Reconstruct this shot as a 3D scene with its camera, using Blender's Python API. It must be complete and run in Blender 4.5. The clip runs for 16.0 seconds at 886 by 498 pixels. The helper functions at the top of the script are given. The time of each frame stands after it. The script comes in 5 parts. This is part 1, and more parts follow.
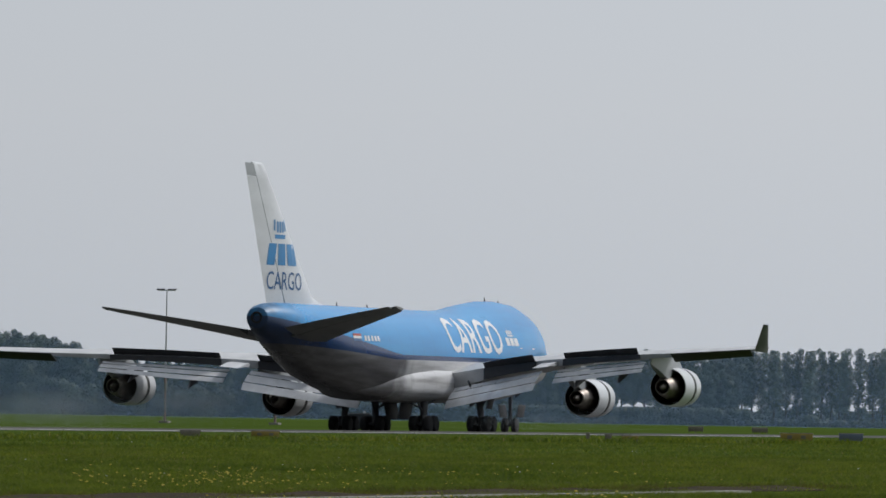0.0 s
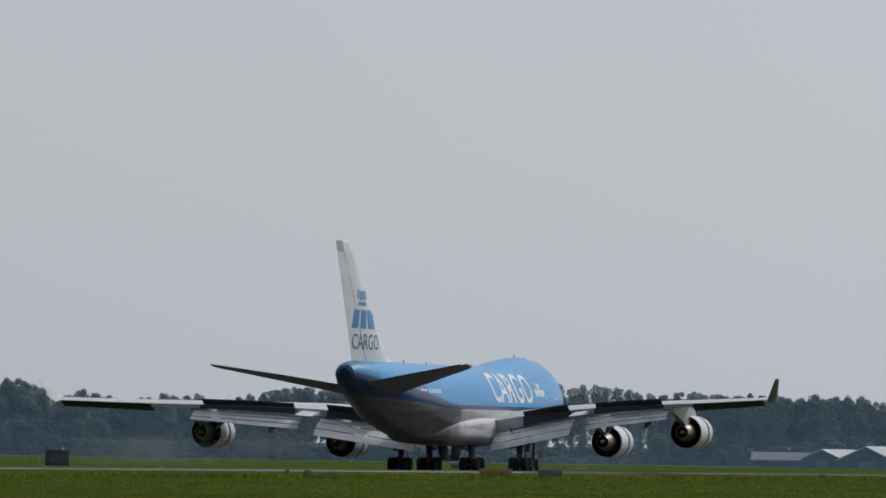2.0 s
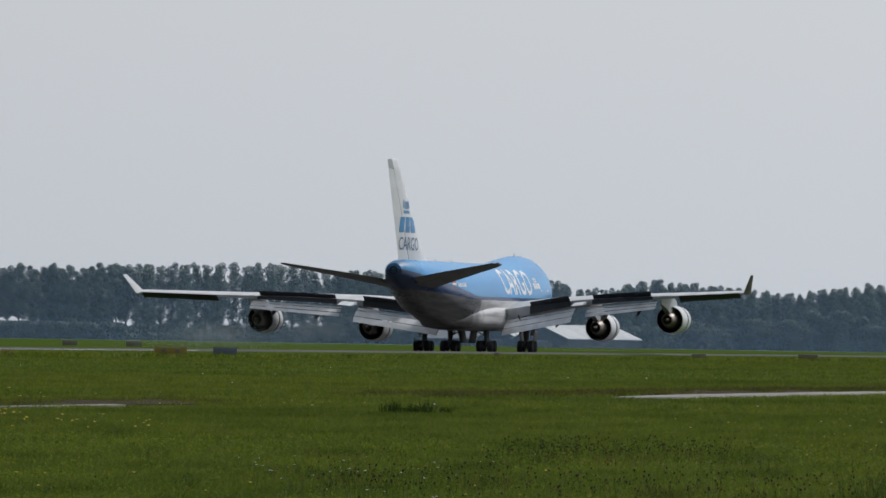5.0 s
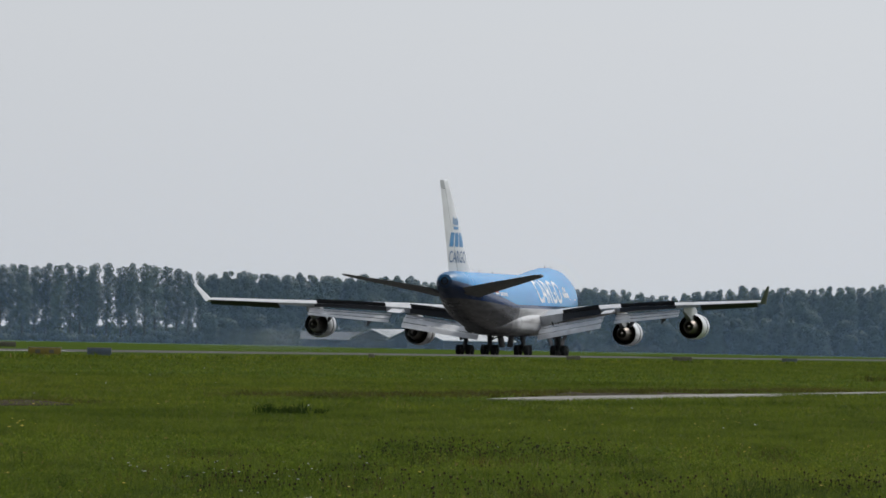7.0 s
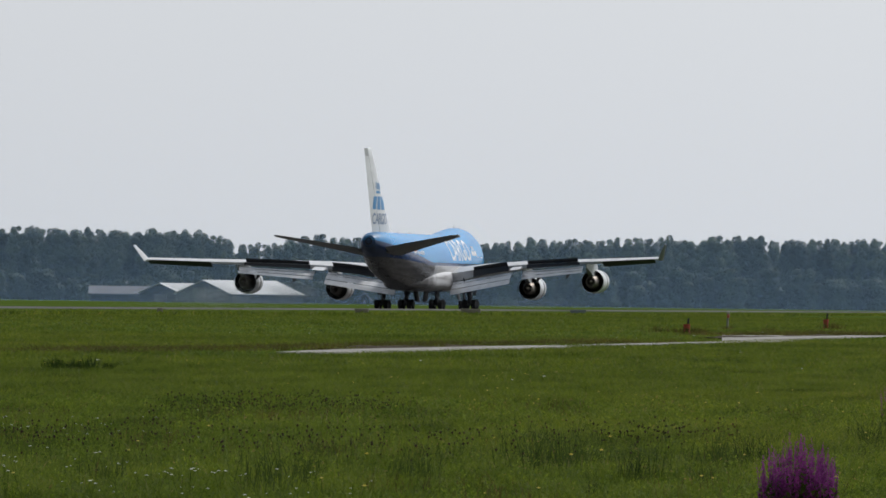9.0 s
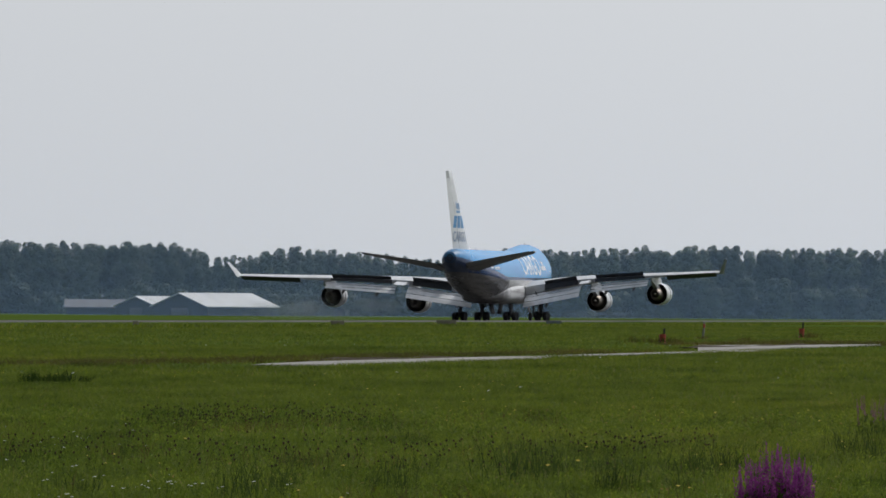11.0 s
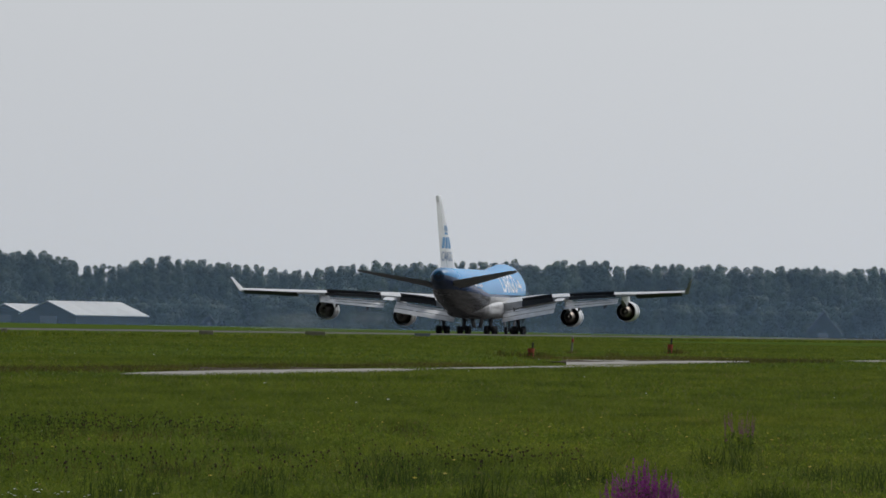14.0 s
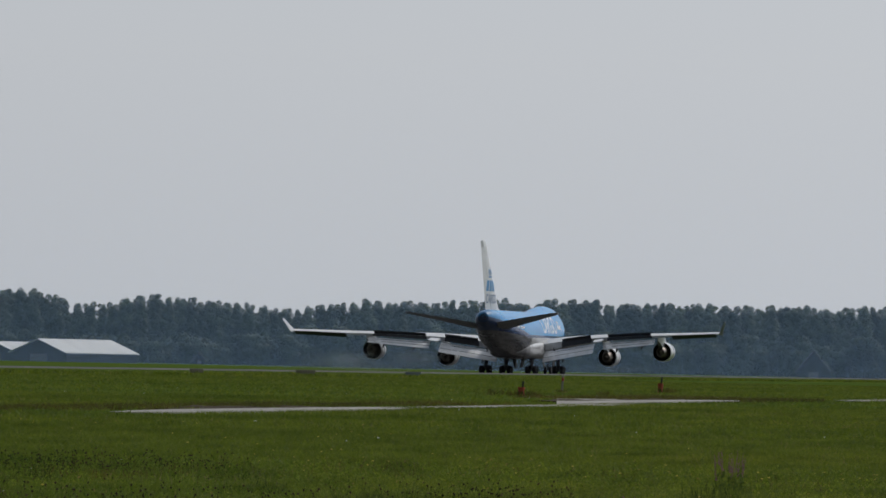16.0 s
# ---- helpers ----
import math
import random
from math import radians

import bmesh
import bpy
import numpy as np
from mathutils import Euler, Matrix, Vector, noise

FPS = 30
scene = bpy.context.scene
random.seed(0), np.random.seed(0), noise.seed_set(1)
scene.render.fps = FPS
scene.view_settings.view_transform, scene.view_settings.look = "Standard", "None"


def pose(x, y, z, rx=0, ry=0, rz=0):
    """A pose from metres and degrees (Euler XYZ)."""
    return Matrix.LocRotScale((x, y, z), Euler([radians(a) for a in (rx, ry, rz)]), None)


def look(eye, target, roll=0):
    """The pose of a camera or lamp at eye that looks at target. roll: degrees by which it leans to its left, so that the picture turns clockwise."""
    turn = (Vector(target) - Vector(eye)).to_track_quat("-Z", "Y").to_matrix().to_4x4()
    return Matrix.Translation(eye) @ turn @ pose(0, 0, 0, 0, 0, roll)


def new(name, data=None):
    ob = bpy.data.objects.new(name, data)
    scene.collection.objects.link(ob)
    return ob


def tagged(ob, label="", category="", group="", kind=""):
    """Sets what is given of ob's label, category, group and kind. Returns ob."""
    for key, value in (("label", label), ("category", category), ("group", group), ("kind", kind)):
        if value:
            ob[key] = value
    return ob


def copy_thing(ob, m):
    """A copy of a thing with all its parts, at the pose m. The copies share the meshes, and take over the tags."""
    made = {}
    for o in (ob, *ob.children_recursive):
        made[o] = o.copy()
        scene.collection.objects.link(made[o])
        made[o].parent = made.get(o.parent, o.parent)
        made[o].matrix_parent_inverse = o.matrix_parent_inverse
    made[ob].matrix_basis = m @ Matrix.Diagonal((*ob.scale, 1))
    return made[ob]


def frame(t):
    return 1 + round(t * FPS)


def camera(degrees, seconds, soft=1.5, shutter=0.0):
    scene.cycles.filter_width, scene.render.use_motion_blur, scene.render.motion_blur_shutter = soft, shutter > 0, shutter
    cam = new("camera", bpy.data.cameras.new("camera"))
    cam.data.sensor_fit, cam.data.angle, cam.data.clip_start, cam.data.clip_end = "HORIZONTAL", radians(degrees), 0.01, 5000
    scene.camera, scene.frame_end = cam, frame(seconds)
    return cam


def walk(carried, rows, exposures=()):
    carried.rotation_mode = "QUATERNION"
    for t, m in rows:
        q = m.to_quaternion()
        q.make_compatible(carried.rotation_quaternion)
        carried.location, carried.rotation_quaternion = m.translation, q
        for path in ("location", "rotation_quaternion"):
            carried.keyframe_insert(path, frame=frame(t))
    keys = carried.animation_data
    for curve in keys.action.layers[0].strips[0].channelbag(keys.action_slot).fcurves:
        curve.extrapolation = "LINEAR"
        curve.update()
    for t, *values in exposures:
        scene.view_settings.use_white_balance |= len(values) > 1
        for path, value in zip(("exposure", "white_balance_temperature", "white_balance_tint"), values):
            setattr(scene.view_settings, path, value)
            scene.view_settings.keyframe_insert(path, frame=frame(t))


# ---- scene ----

# World: y runs along the runway the way the aircraft rolls, x to the right of it, the eye above the origin.
EYE_Z = 1.62
RUNWAY_X = -185.3

cam = camera(6.503, 16.0, soft=1.62)
# seconds, degrees turned left of +y, degrees tilted up, degrees of lean
VIEW = [
    (0, 18.118, 1.215, 0.963), (0.5, 17.402, 1.064, 0.837), (1, 17.139, 1.024, 0.863), (1.5, 16.377, 1.044, 0.722),
    (2, 15.912, 1.516, 0.889), (2.5, 15.586, 0.783, 0.885), (3, 15.608, 0.763, 1.232), (3.5, 15.027, 0.700, 1.720),
    (5.8, 13.119, 0.683, 0.593), (6, 13.159, 0.759, 0.618), (6.5, 12.555, 0.386, 0.797), (7, 12.591, 0.685, 1.114),
    (7.5, 11.549, 0.541, 0.693), (8, 11.834, 0.632, 0.938), (8.5, 11.638, 0.395, 0.753), (9, 11.028, 0.364, 0.743),
    (9.2, 10.836, 0.452, 0.575), (11.3, 10.899, 0.446, 0.362), (11.5, 10.970, 0.436, 0.368), (12, 10.955, 0.606, 0.605),
    (12.5, 10.067, 0.676, 0.828), (13, 10.310, 0.381, 1.002), (13.5, 10.410, 0.682, 0.929), (14, 9.893, 0.552, 1.148),
    (14.5, 10.001, 0.416, 1.403), (15, 9.986, 0.708, 1.516), (15.5, 10.068, 0.940, 1.525), (16, 9.829, 0.837, 1.248),
]


def bearing(left, dist, z=0.0):
    """The place at that many degrees left of +y as seen from the eye, dist metres away."""
    a = radians(left)
    return Vector((-dist * math.sin(a), dist * math.cos(a), z))


def view_pose(left, up, lean):
    eye = Vector((0, 0, EYE_Z))
    d = bearing(left, math.cos(radians(up)), math.sin(radians(up)))
    return look(eye, eye + d * 100, lean)


walk(cam, [(t, view_pose(l, u, r)) for t, l, u, r in VIEW], exposures=[(0, 0.08, 6510, 10), (0.5, -0.02, 6511, 10), (1, -0.03, 6512, 10), (1.5, -0.06, 6512, 10), (2, -0.08, 6514, 10), (2.5, -0.12, 6514, 10), (3, 0.14, 6515, 10), (3.5, 0.1, 6550, 10), (6, 0.13, 6545, 10), (6.5, 0.06, 6590, 10), (7, 0.2, 6596, 10), (7.5, 0.12, 6602, 10), (8, 0.11, 6608, 10), (8.5, 0.17, 6614, 10), (9, 0.29, 6620, 10), (11.5, 0.17, 6614, 10), (12, 0.24, 6614, 10), (12.5, 0.1, 6612, 10), (13, 0.14, 6611, 10), (13.5, 0.16, 6610, 10), (14, 0.06, 6615, 10), (14.5, 0.14, 6620, 10), (15, 0.16, 6598, 10), (15.5, 0.02, 6576, 10), (16, -0.09, 6555, 10)])

# ---- world and sun ----
SUN_TO = Vector((0.45, 0.62, 0.70)).normalized()
world = bpy.data.worlds.new("world")
scene.world = world
world.use_nodes = True
wn = world.node_tree
sky = wn.nodes.new("ShaderNodeTexSky")
sky.sky_type = "NISHITA"
sky.sun_disc = False
sky.sun_elevation = math.asin(SUN_TO.z)
sky.sun_rotation = math.atan2(SUN_TO.x, SUN_TO.y)
sky.altitude = 0
sky.air_density = 1.0
sky.dust_density = 1.5
sky.ozone_density = 1.5
bg = wn.nodes["Background"]
bg.inputs["Strength"].default_value = 0.1
# thin high cloud over the whole sky, which scatters the sun's light forward and so is brighter on the sun's side
sky_way = wn.nodes.new("ShaderNodeTexCoord")
toward = wn.nodes.new("ShaderNodeVectorMath")
toward.operation = "DOT_PRODUCT"
toward.inputs[1].default_value = SUN_TO
wn.links.new(sky_way.outputs["Generated"], toward.inputs[0])
glow = wn.nodes.new("ShaderNodeMapRange")
glow.inputs[1].default_value, glow.inputs[2].default_value = -0.5, 1.0
glow.inputs[3].default_value, glow.inputs[4].default_value = 0.0, 1.0
wn.links.new(toward.outputs["Value"], glow.inputs[0])
cloud = wn.nodes.new("ShaderNodeMix")
cloud.data_type, cloud.clamp_factor = "RGBA", False
cloud.inputs[6].default_value = (0.45, 0.55, 0.7, 1)
cloud.inputs[7].default_value = (7.55, 8.0, 8.65, 1)
wn.links.new(glow.outputs[0], cloud.inputs[0])
veil = wn.nodes.new("ShaderNodeMix")
veil.data_type = "RGBA"
veil.inputs[0].default_value = 0.95
wn.links.new(sky.outputs[0], veil.inputs[6])
# the cloud turns from bluish to a warmer white close above the horizon
sky_up = wn.nodes.new("ShaderNodeSeparateXYZ")
wn.links.new(sky_way.outputs["Generated"], sky_up.inputs[0])
near_ground = wn.nodes.new("ShaderNodeMapRange")
near_ground.inputs[1].default_value, near_ground.inputs[2].default_value = 0.0, 0.06
near_ground.inputs[3].default_value, near_ground.inputs[4].default_value = 1.0, 0.0
wn.links.new(sky_up.outputs[2], near_ground.inputs[0])
warm = wn.nodes.new("ShaderNodeMix")
warm.data_type, warm.blend_type = "RGBA", "MULTIPLY"
warm.inputs[7].default_value = (1.035, 1.015, 0.995, 1)
wn.links.new(near_ground.outputs[0], warm.inputs[0])
wn.links.new(cloud.outputs[2], warm.inputs[6])
wn.links.new(warm.outputs[2], veil.inputs[7])
wn.links.new(veil.outputs[2], bg.inputs[0])
sun_data = bpy.data.lights.new("sun", "SUN")
sun_data.energy, sun_data.angle, sun_data.color = 1.9, radians(3.0), (1.0, 0.97, 0.93)
sun = new("sun", sun_data)
sun.matrix_world = look(SUN_TO * 50, (0, 0, 0))


# ---- materials ----
def node_mat(name, rough=0.5, metal=0.0):
    m = bpy.data.materials.new(name)
    m.use_nodes = True
    b = m.node_tree.nodes["Principled BSDF"]
    b.inputs["Roughness"].default_value = rough
    b.inputs["Metallic"].default_value = metal
    return m, m.node_tree, b


def ramp_node(nt, fac, stops):
    r = nt.nodes.new("ShaderNodeValToRGB")
    while len(r.color_ramp.elements) < len(stops):
        r.color_ramp.elements.new(0.5)
    for e, (p, c) in zip(r.color_ramp.elements, stops):
        e.position, e.color = p, (*c, 1)
    nt.links.new(fac, r.inputs[0])
    return r.outputs[0]


def noise_node(nt, scale, detail=4.0, stretch=None, coord="Object"):
    tc = nt.nodes.new("ShaderNodeTexCoord")
    n = nt.nodes.new("ShaderNodeTexNoise")
    n.inputs["Scale"].default_value, n.inputs["Detail"].default_value = scale, detail
    src = tc.outputs[coord]
    if stretch:
        mp = nt.nodes.new("ShaderNodeMapping")
        mp.inputs["Scale"].default_value = stretch
        nt.links.new(src, mp.inputs[0])
        src = mp.outputs[0]
    nt.links.new(src, n.inputs["Vector"])
    return n.outputs["Fac"]


def mix_node(nt, fac, a, b, mode="MIX"):
    m = nt.nodes.new("ShaderNodeMix")
    m.data_type, m.blend_type = "RGBA", mode
    for sock, v in ((m.inputs[0], fac), (m.inputs[6], a), (m.inputs[7], b)):
        if isinstance(v, bpy.types.NodeSocket):
            nt.links.new(v, sock)
        else:
            sock.default_value = v if isinstance(v, float) else (*v, 1)
    return m.outputs[2]


def bump_on(nt, b, height, strength=0.3, dist=0.02):
    n = nt.nodes.new("ShaderNodeBump")
    n.inputs["Strength"].default_value, n.inputs["Distance"].default_value = strength, dist
    nt.links.new(height, n.inputs["Height"])
    nt.links.new(n.outputs[0], b.inputs["Normal"])


def worn(name, col, rough=0.5, metal=0.0, scale=1.5, spread=0.25, stretch=None, fine=18.0, bump=0.0):
    """A coloured surface with broad stains and fine grain."""
    m, nt, b = node_mat(name, rough, metal)
    lo = tuple(c * (1 - spread) for c in col)
    hi = tuple(min(1, c * (1 + spread * 0.6)) for c in col)
    c1 = ramp_node(nt, noise_node(nt, scale, 5, stretch), [(0.3, lo), (0.7, hi)])
    c2 = ramp_node(nt, noise_node(nt, scale * fine, 3), [(0.3, (0.82, 0.82, 0.82)), (0.7, (1.0, 1.0, 1.0))])
    nt.links.new(mix_node(nt, 1.0, c1, c2, "MULTIPLY"), b.inputs["Base Color"])
    if bump:
        bump_on(nt, b, noise_node(nt, scale * fine, 3), 0.4, bump)
    return m


WHITE = worn("white_paint", (0.68, 0.70, 0.725), 0.32, 0, 0.7, 0.12, (1, 0.3, 1))
GREY = worn("grey_paint", (0.40, 0.42, 0.44), 0.38, 0, 0.8, 0.18, (1, 0.3, 1))
FLAP = worn("flap_paint", (0.66, 0.67, 0.69), 0.4, 0, 1.1, 0.2, (1, 0.5, 1))
WING_PAINT = worn("wing_paint", (0.56, 0.57, 0.58), 0.36, 0, 0.9, 0.18, (1, 0.3, 1))
WINGLET_OUT = worn("winglet_grey_green", (0.10, 0.108, 0.108), 0.45, 0, 1.2, 0.3)
CABINET = worn("dark_cabinet_paint", (0.028, 0.036, 0.05), 0.55, 0, 1.5, 0.25)
TAIL_GREY = worn("tailplane_grey", (0.20, 0.20, 0.20), 0.45, 0, 1.0, 0.25, (1, 0.4, 1))
# near-black of dark fittings; also holds the shade on spoilers, ailerons and coves
DARK = worn("dark_parts_and_shade", (0.035, 0.035, 0.038), 0.6, 0, 1.2, 0.3)
# black paint and soot; in engine gaps and ducts it stands for shade
BLACK = worn("black_and_shade", (0.012, 0.012, 0.013), 0.65, 0, 2.0, 0.3)
METAL = worn("bare_metal", (0.55, 0.52, 0.48), 0.28, 1.0, 2.0, 0.3)
HOT_METAL = worn("heat_stained_metal", (0.36, 0.32, 0.29), 0.48, 1.0, 2.0, 0.35)
STEEL = worn("strut_metal", (0.11, 0.115, 0.12), 0.5, 0.4, 3.0, 0.3)
RUBBER = worn("tyre_rubber", (0.016, 0.016, 0.017), 0.8, 0, 3.0, 0.3, None, 20, 0.004)
TXT_WHITE = worn("lettering_white", (0.80, 0.81, 0.82), 0.35, 0, 1.0, 0.06)
TXT_BLUE = worn("lettering_blue", (0.02, 0.22, 0.50), 0.35, 0, 1.0, 0.1)
TXT_NAVY = worn("lettering_navy", (0.02, 0.11, 0.28), 0.35, 0, 1.0, 0.1)
RED = worn("red_paint", (0.40, 0.055, 0.035), 0.5, 0, 2.0, 0.2)
FADED_RED = worn("faded_red", (0.32, 0.12, 0.10), 0.6, 0, 1.0, 0.2)
PINKISH = worn("bleached_red", (0.30, 0.22, 0.20), 0.6, 0, 1.0, 0.2)
TAIL_NAVY = worn("tail_navy", (0.010, 0.05, 0.16), 0.35, 0, 1.0, 0.2)
CONCRETE = worn("concrete", (0.25, 0.24, 0.215), 0.85, 0, 0.25, 0.25, (1, 0.4, 1), 30, 0.01)
ASPHALT = worn("asphalt", (0.095, 0.092, 0.088), 0.9, 0, 0.06, 0.5, (1, 0.15, 1), 40, 0.01)
ASPHALT.node_tree.nodes["Principled BSDF"].inputs["Specular IOR Level"].default_value = 0.12
LINE_PAINT = worn("runway_marking", (0.45, 0.45, 0.43), 0.6, 0, 0.6, 0.25, None, 12)
YELLOW = worn("sign_yellow", (0.32, 0.235, 0.05), 0.5, 0, 1.5, 0.2)
BLUEGREY = worn("sign_back_bluegrey", (0.13, 0.16, 0.22), 0.55, 0, 1.5, 0.2)
BROWN = worn("weathered_box", (0.20, 0.18, 0.14), 0.7, 0, 1.5, 0.3)
BARK = worn("bark", (0.07, 0.055, 0.04), 0.9, 0, 1.0, 0.4, (1, 1, 0.3))
ROOF_LIGHT = worn("pale_sheet_roof", (0.66, 0.66, 0.65), 0.5, 0, 0.3, 0.15, (3, 0.2, 1))
ROOF_GREY = worn("grey_sheet_roof", (0.13, 0.13, 0.14), 0.6, 0, 0.3, 0.2, (3, 0.2, 1))
BARN_WALL = worn("dark_barn_wall", (0.035, 0.045, 0.055), 0.7, 0, 0.4, 0.25)
GLASS, _nt, _b = node_mat("cockpit_glass", 0.08)
_b.inputs["Base Color"].default_value = (0.01, 0.012, 0.015, 1)


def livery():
    """Sky-blue crown, a navy band that widens towards the tail, a grey belly with shade painted in aft."""
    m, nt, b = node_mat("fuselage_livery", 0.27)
    tc = nt.nodes.new("ShaderNodeTexCoord")
    sep = nt.nodes.new("ShaderNodeSeparateXYZ")
    nt.links.new(tc.outputs["Object"], sep.inputs[0])

    def calc(op, a, c, clamp=False):
        n = nt.nodes.new("ShaderNodeMath")
        n.operation, n.use_clamp = op, clamp
        for s, v in ((n.inputs[0], a), (n.inputs[1], c)):
            if isinstance(v, bpy.types.NodeSocket):
                nt.links.new(v, s)
            else:
                s.default_value = v
        return n.outputs[0]

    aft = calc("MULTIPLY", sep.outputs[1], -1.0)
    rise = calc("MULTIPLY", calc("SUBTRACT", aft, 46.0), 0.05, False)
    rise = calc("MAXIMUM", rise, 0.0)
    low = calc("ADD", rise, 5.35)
    # the widening also paints in the dark reflection below the tailplane
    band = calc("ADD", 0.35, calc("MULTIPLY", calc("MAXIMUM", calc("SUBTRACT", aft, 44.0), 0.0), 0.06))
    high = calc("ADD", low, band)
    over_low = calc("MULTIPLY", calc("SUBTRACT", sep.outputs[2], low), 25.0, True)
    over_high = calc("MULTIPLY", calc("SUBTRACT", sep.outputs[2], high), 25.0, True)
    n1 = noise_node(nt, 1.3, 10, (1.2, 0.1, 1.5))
    # aft belly: dirt streaks plus the underside's shade, painted as one dark colour
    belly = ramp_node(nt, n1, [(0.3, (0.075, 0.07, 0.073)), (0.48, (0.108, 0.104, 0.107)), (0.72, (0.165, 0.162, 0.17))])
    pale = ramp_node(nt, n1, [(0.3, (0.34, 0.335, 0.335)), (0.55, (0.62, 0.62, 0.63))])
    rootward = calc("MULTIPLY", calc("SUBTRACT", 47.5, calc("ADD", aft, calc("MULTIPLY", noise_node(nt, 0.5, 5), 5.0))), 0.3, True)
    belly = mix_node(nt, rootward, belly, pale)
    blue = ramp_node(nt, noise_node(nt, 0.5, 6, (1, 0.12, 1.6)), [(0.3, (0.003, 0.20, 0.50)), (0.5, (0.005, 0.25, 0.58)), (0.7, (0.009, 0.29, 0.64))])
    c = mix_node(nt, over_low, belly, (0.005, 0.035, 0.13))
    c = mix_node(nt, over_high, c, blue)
    seams = nt.nodes.new("ShaderNodeTexWave")
    seams.bands_direction, seams.inputs["Scale"].default_value = "Y", 0.12
    seams.wave_profile = "SAW"
    nt.links.new(tc.outputs["Object"], seams.inputs[0])
    line = ramp_node(nt, seams.outputs["Fac"], [(0.0, (0.7, 0.7, 0.7)), (0.03, (1, 1, 1)), (1.0, (1, 1, 1))])
    c = mix_node(nt, 1.0, c, line, "MULTIPLY")
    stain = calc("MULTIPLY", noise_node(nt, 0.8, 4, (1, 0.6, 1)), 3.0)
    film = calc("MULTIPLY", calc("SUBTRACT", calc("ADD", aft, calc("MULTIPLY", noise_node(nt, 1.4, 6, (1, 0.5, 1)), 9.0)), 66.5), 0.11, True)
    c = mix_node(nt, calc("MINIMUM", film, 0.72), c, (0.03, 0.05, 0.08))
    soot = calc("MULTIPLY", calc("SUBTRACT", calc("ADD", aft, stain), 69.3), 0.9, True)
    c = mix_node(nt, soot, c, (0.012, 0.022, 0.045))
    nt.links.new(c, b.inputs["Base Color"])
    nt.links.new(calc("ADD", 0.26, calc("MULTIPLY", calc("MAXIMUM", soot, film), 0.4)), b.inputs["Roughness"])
    return m


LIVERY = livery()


def leaf_mat(name, dark, light, scale):
    m, nt, b = node_mat(name, 0.65)
    geo = nt.nodes.new("ShaderNodeNewGeometry")
    oi = nt.nodes.new("ShaderNodeObjectInfo")
    c1 = ramp_node(nt, geo.outputs["Random Per Island"], [(0.0, dark), (1.0, light)])
    c2 = ramp_node(nt, oi.outputs["Random"], [(0.0, (0.62, 0.66, 0.7)), (1.0, (1.15, 1.15, 1.05))])
    c = mix_node(nt, 1.0, c1, c2, "MULTIPLY")
    c3 = ramp_node(nt, noise_node(nt, scale, 3), [(0.32, (0.55, 0.58, 0.56)), (0.68, (1.2, 1.2, 1.12))])
    nt.links.new(mix_node(nt, 1.0, c, c3, "MULTIPLY"), b.inputs["Base Color"])
    b.inputs["Specular IOR Level"].default_value = 0.3
    return m


# blue-leaning greens: part of the distance haze is mixed into the leaf colours
LEAF = leaf_mat("poplar_leaves", (0.078, 0.108, 0.084), (0.124, 0.16, 0.115), 0.3)
SHRUB = leaf_mat("shrub_leaves", (0.046, 0.066, 0.056), (0.078, 0.106, 0.08), 0.15)


def ground_mat():
    m, nt, b = node_mat("meadow_ground", 0.9)
    g1 = ramp_node(nt, noise_node(nt, 0.02, 6, (1, 0.5, 1)), [(0.3, (0.055, 0.09, 0.018)), (0.7, (0.082, 0.12, 0.026))])
    g2 = ramp_node(nt, noise_node(nt, 0.6, 6), [(0.25, (0.65, 0.68, 0.6)), (0.75, (1.0, 1.0, 1.0))])
    nt.links.new(mix_node(nt, 1.0, g1, g2, "MULTIPLY"), b.inputs["Base Color"])
    b.inputs["Specular IOR Level"].default_value = 0.0
    bump_on(nt, b, noise_node(nt, 3.0, 5), 1.0, 0.14)
    return m


GROUND = ground_mat()


def blade_mat(name, lo, hi, straw):
    m, nt, b = node_mat(name, 0.6)
    geo = nt.nodes.new("ShaderNodeNewGeometry")
    c1 = ramp_node(nt, geo.outputs["Random Per Island"], [(0.0, lo), (0.9, hi), (0.96, hi), (1.0, straw)])
    c2 = ramp_node(nt, noise_node(nt, 0.09, 5, (1, 0.3, 0)), [(0.3, (0.58, 0.66, 0.55)), (0.5, (0.9, 0.92, 0.85)), (0.7, (1.08, 1.0, 0.9))])
    c3 = ramp_node(nt, noise_node(nt, 0.8, 4, (1, 0.3, 0)), [(0.32, (0.52, 0.58, 0.55)), (0.5, (0.98, 1.0, 1.0)), (0.7, (1.3, 1.2, 1.05))])
    c = mix_node(nt, 1.0, mix_node(nt, 1.0, c1, c2, "MULTIPLY"), c3, "MULTIPLY")
    nt.links.new(c, b.inputs["Base Color"])
    b.inputs["Specular IOR Level"].default_value = 0.08
    tr = nt.nodes.new("ShaderNodeBsdfTranslucent")
    nt.links.new(c, tr.inputs[0])
    mx = nt.nodes.new("ShaderNodeMixShader")
    mx.inputs[0].default_value = 0.45
    nt.links.new(b.outputs[0], mx.inputs[1])
    nt.links.new(tr.outputs[0], mx.inputs[2])
    nt.links.new(mx.outputs[0], nt.nodes["Material Output"].inputs[0])
    return m


GRASS = blade_mat("grass_blades", (0.07, 0.103, 0.015), (0.176, 0.218, 0.026), (0.27, 0.21, 0.09))


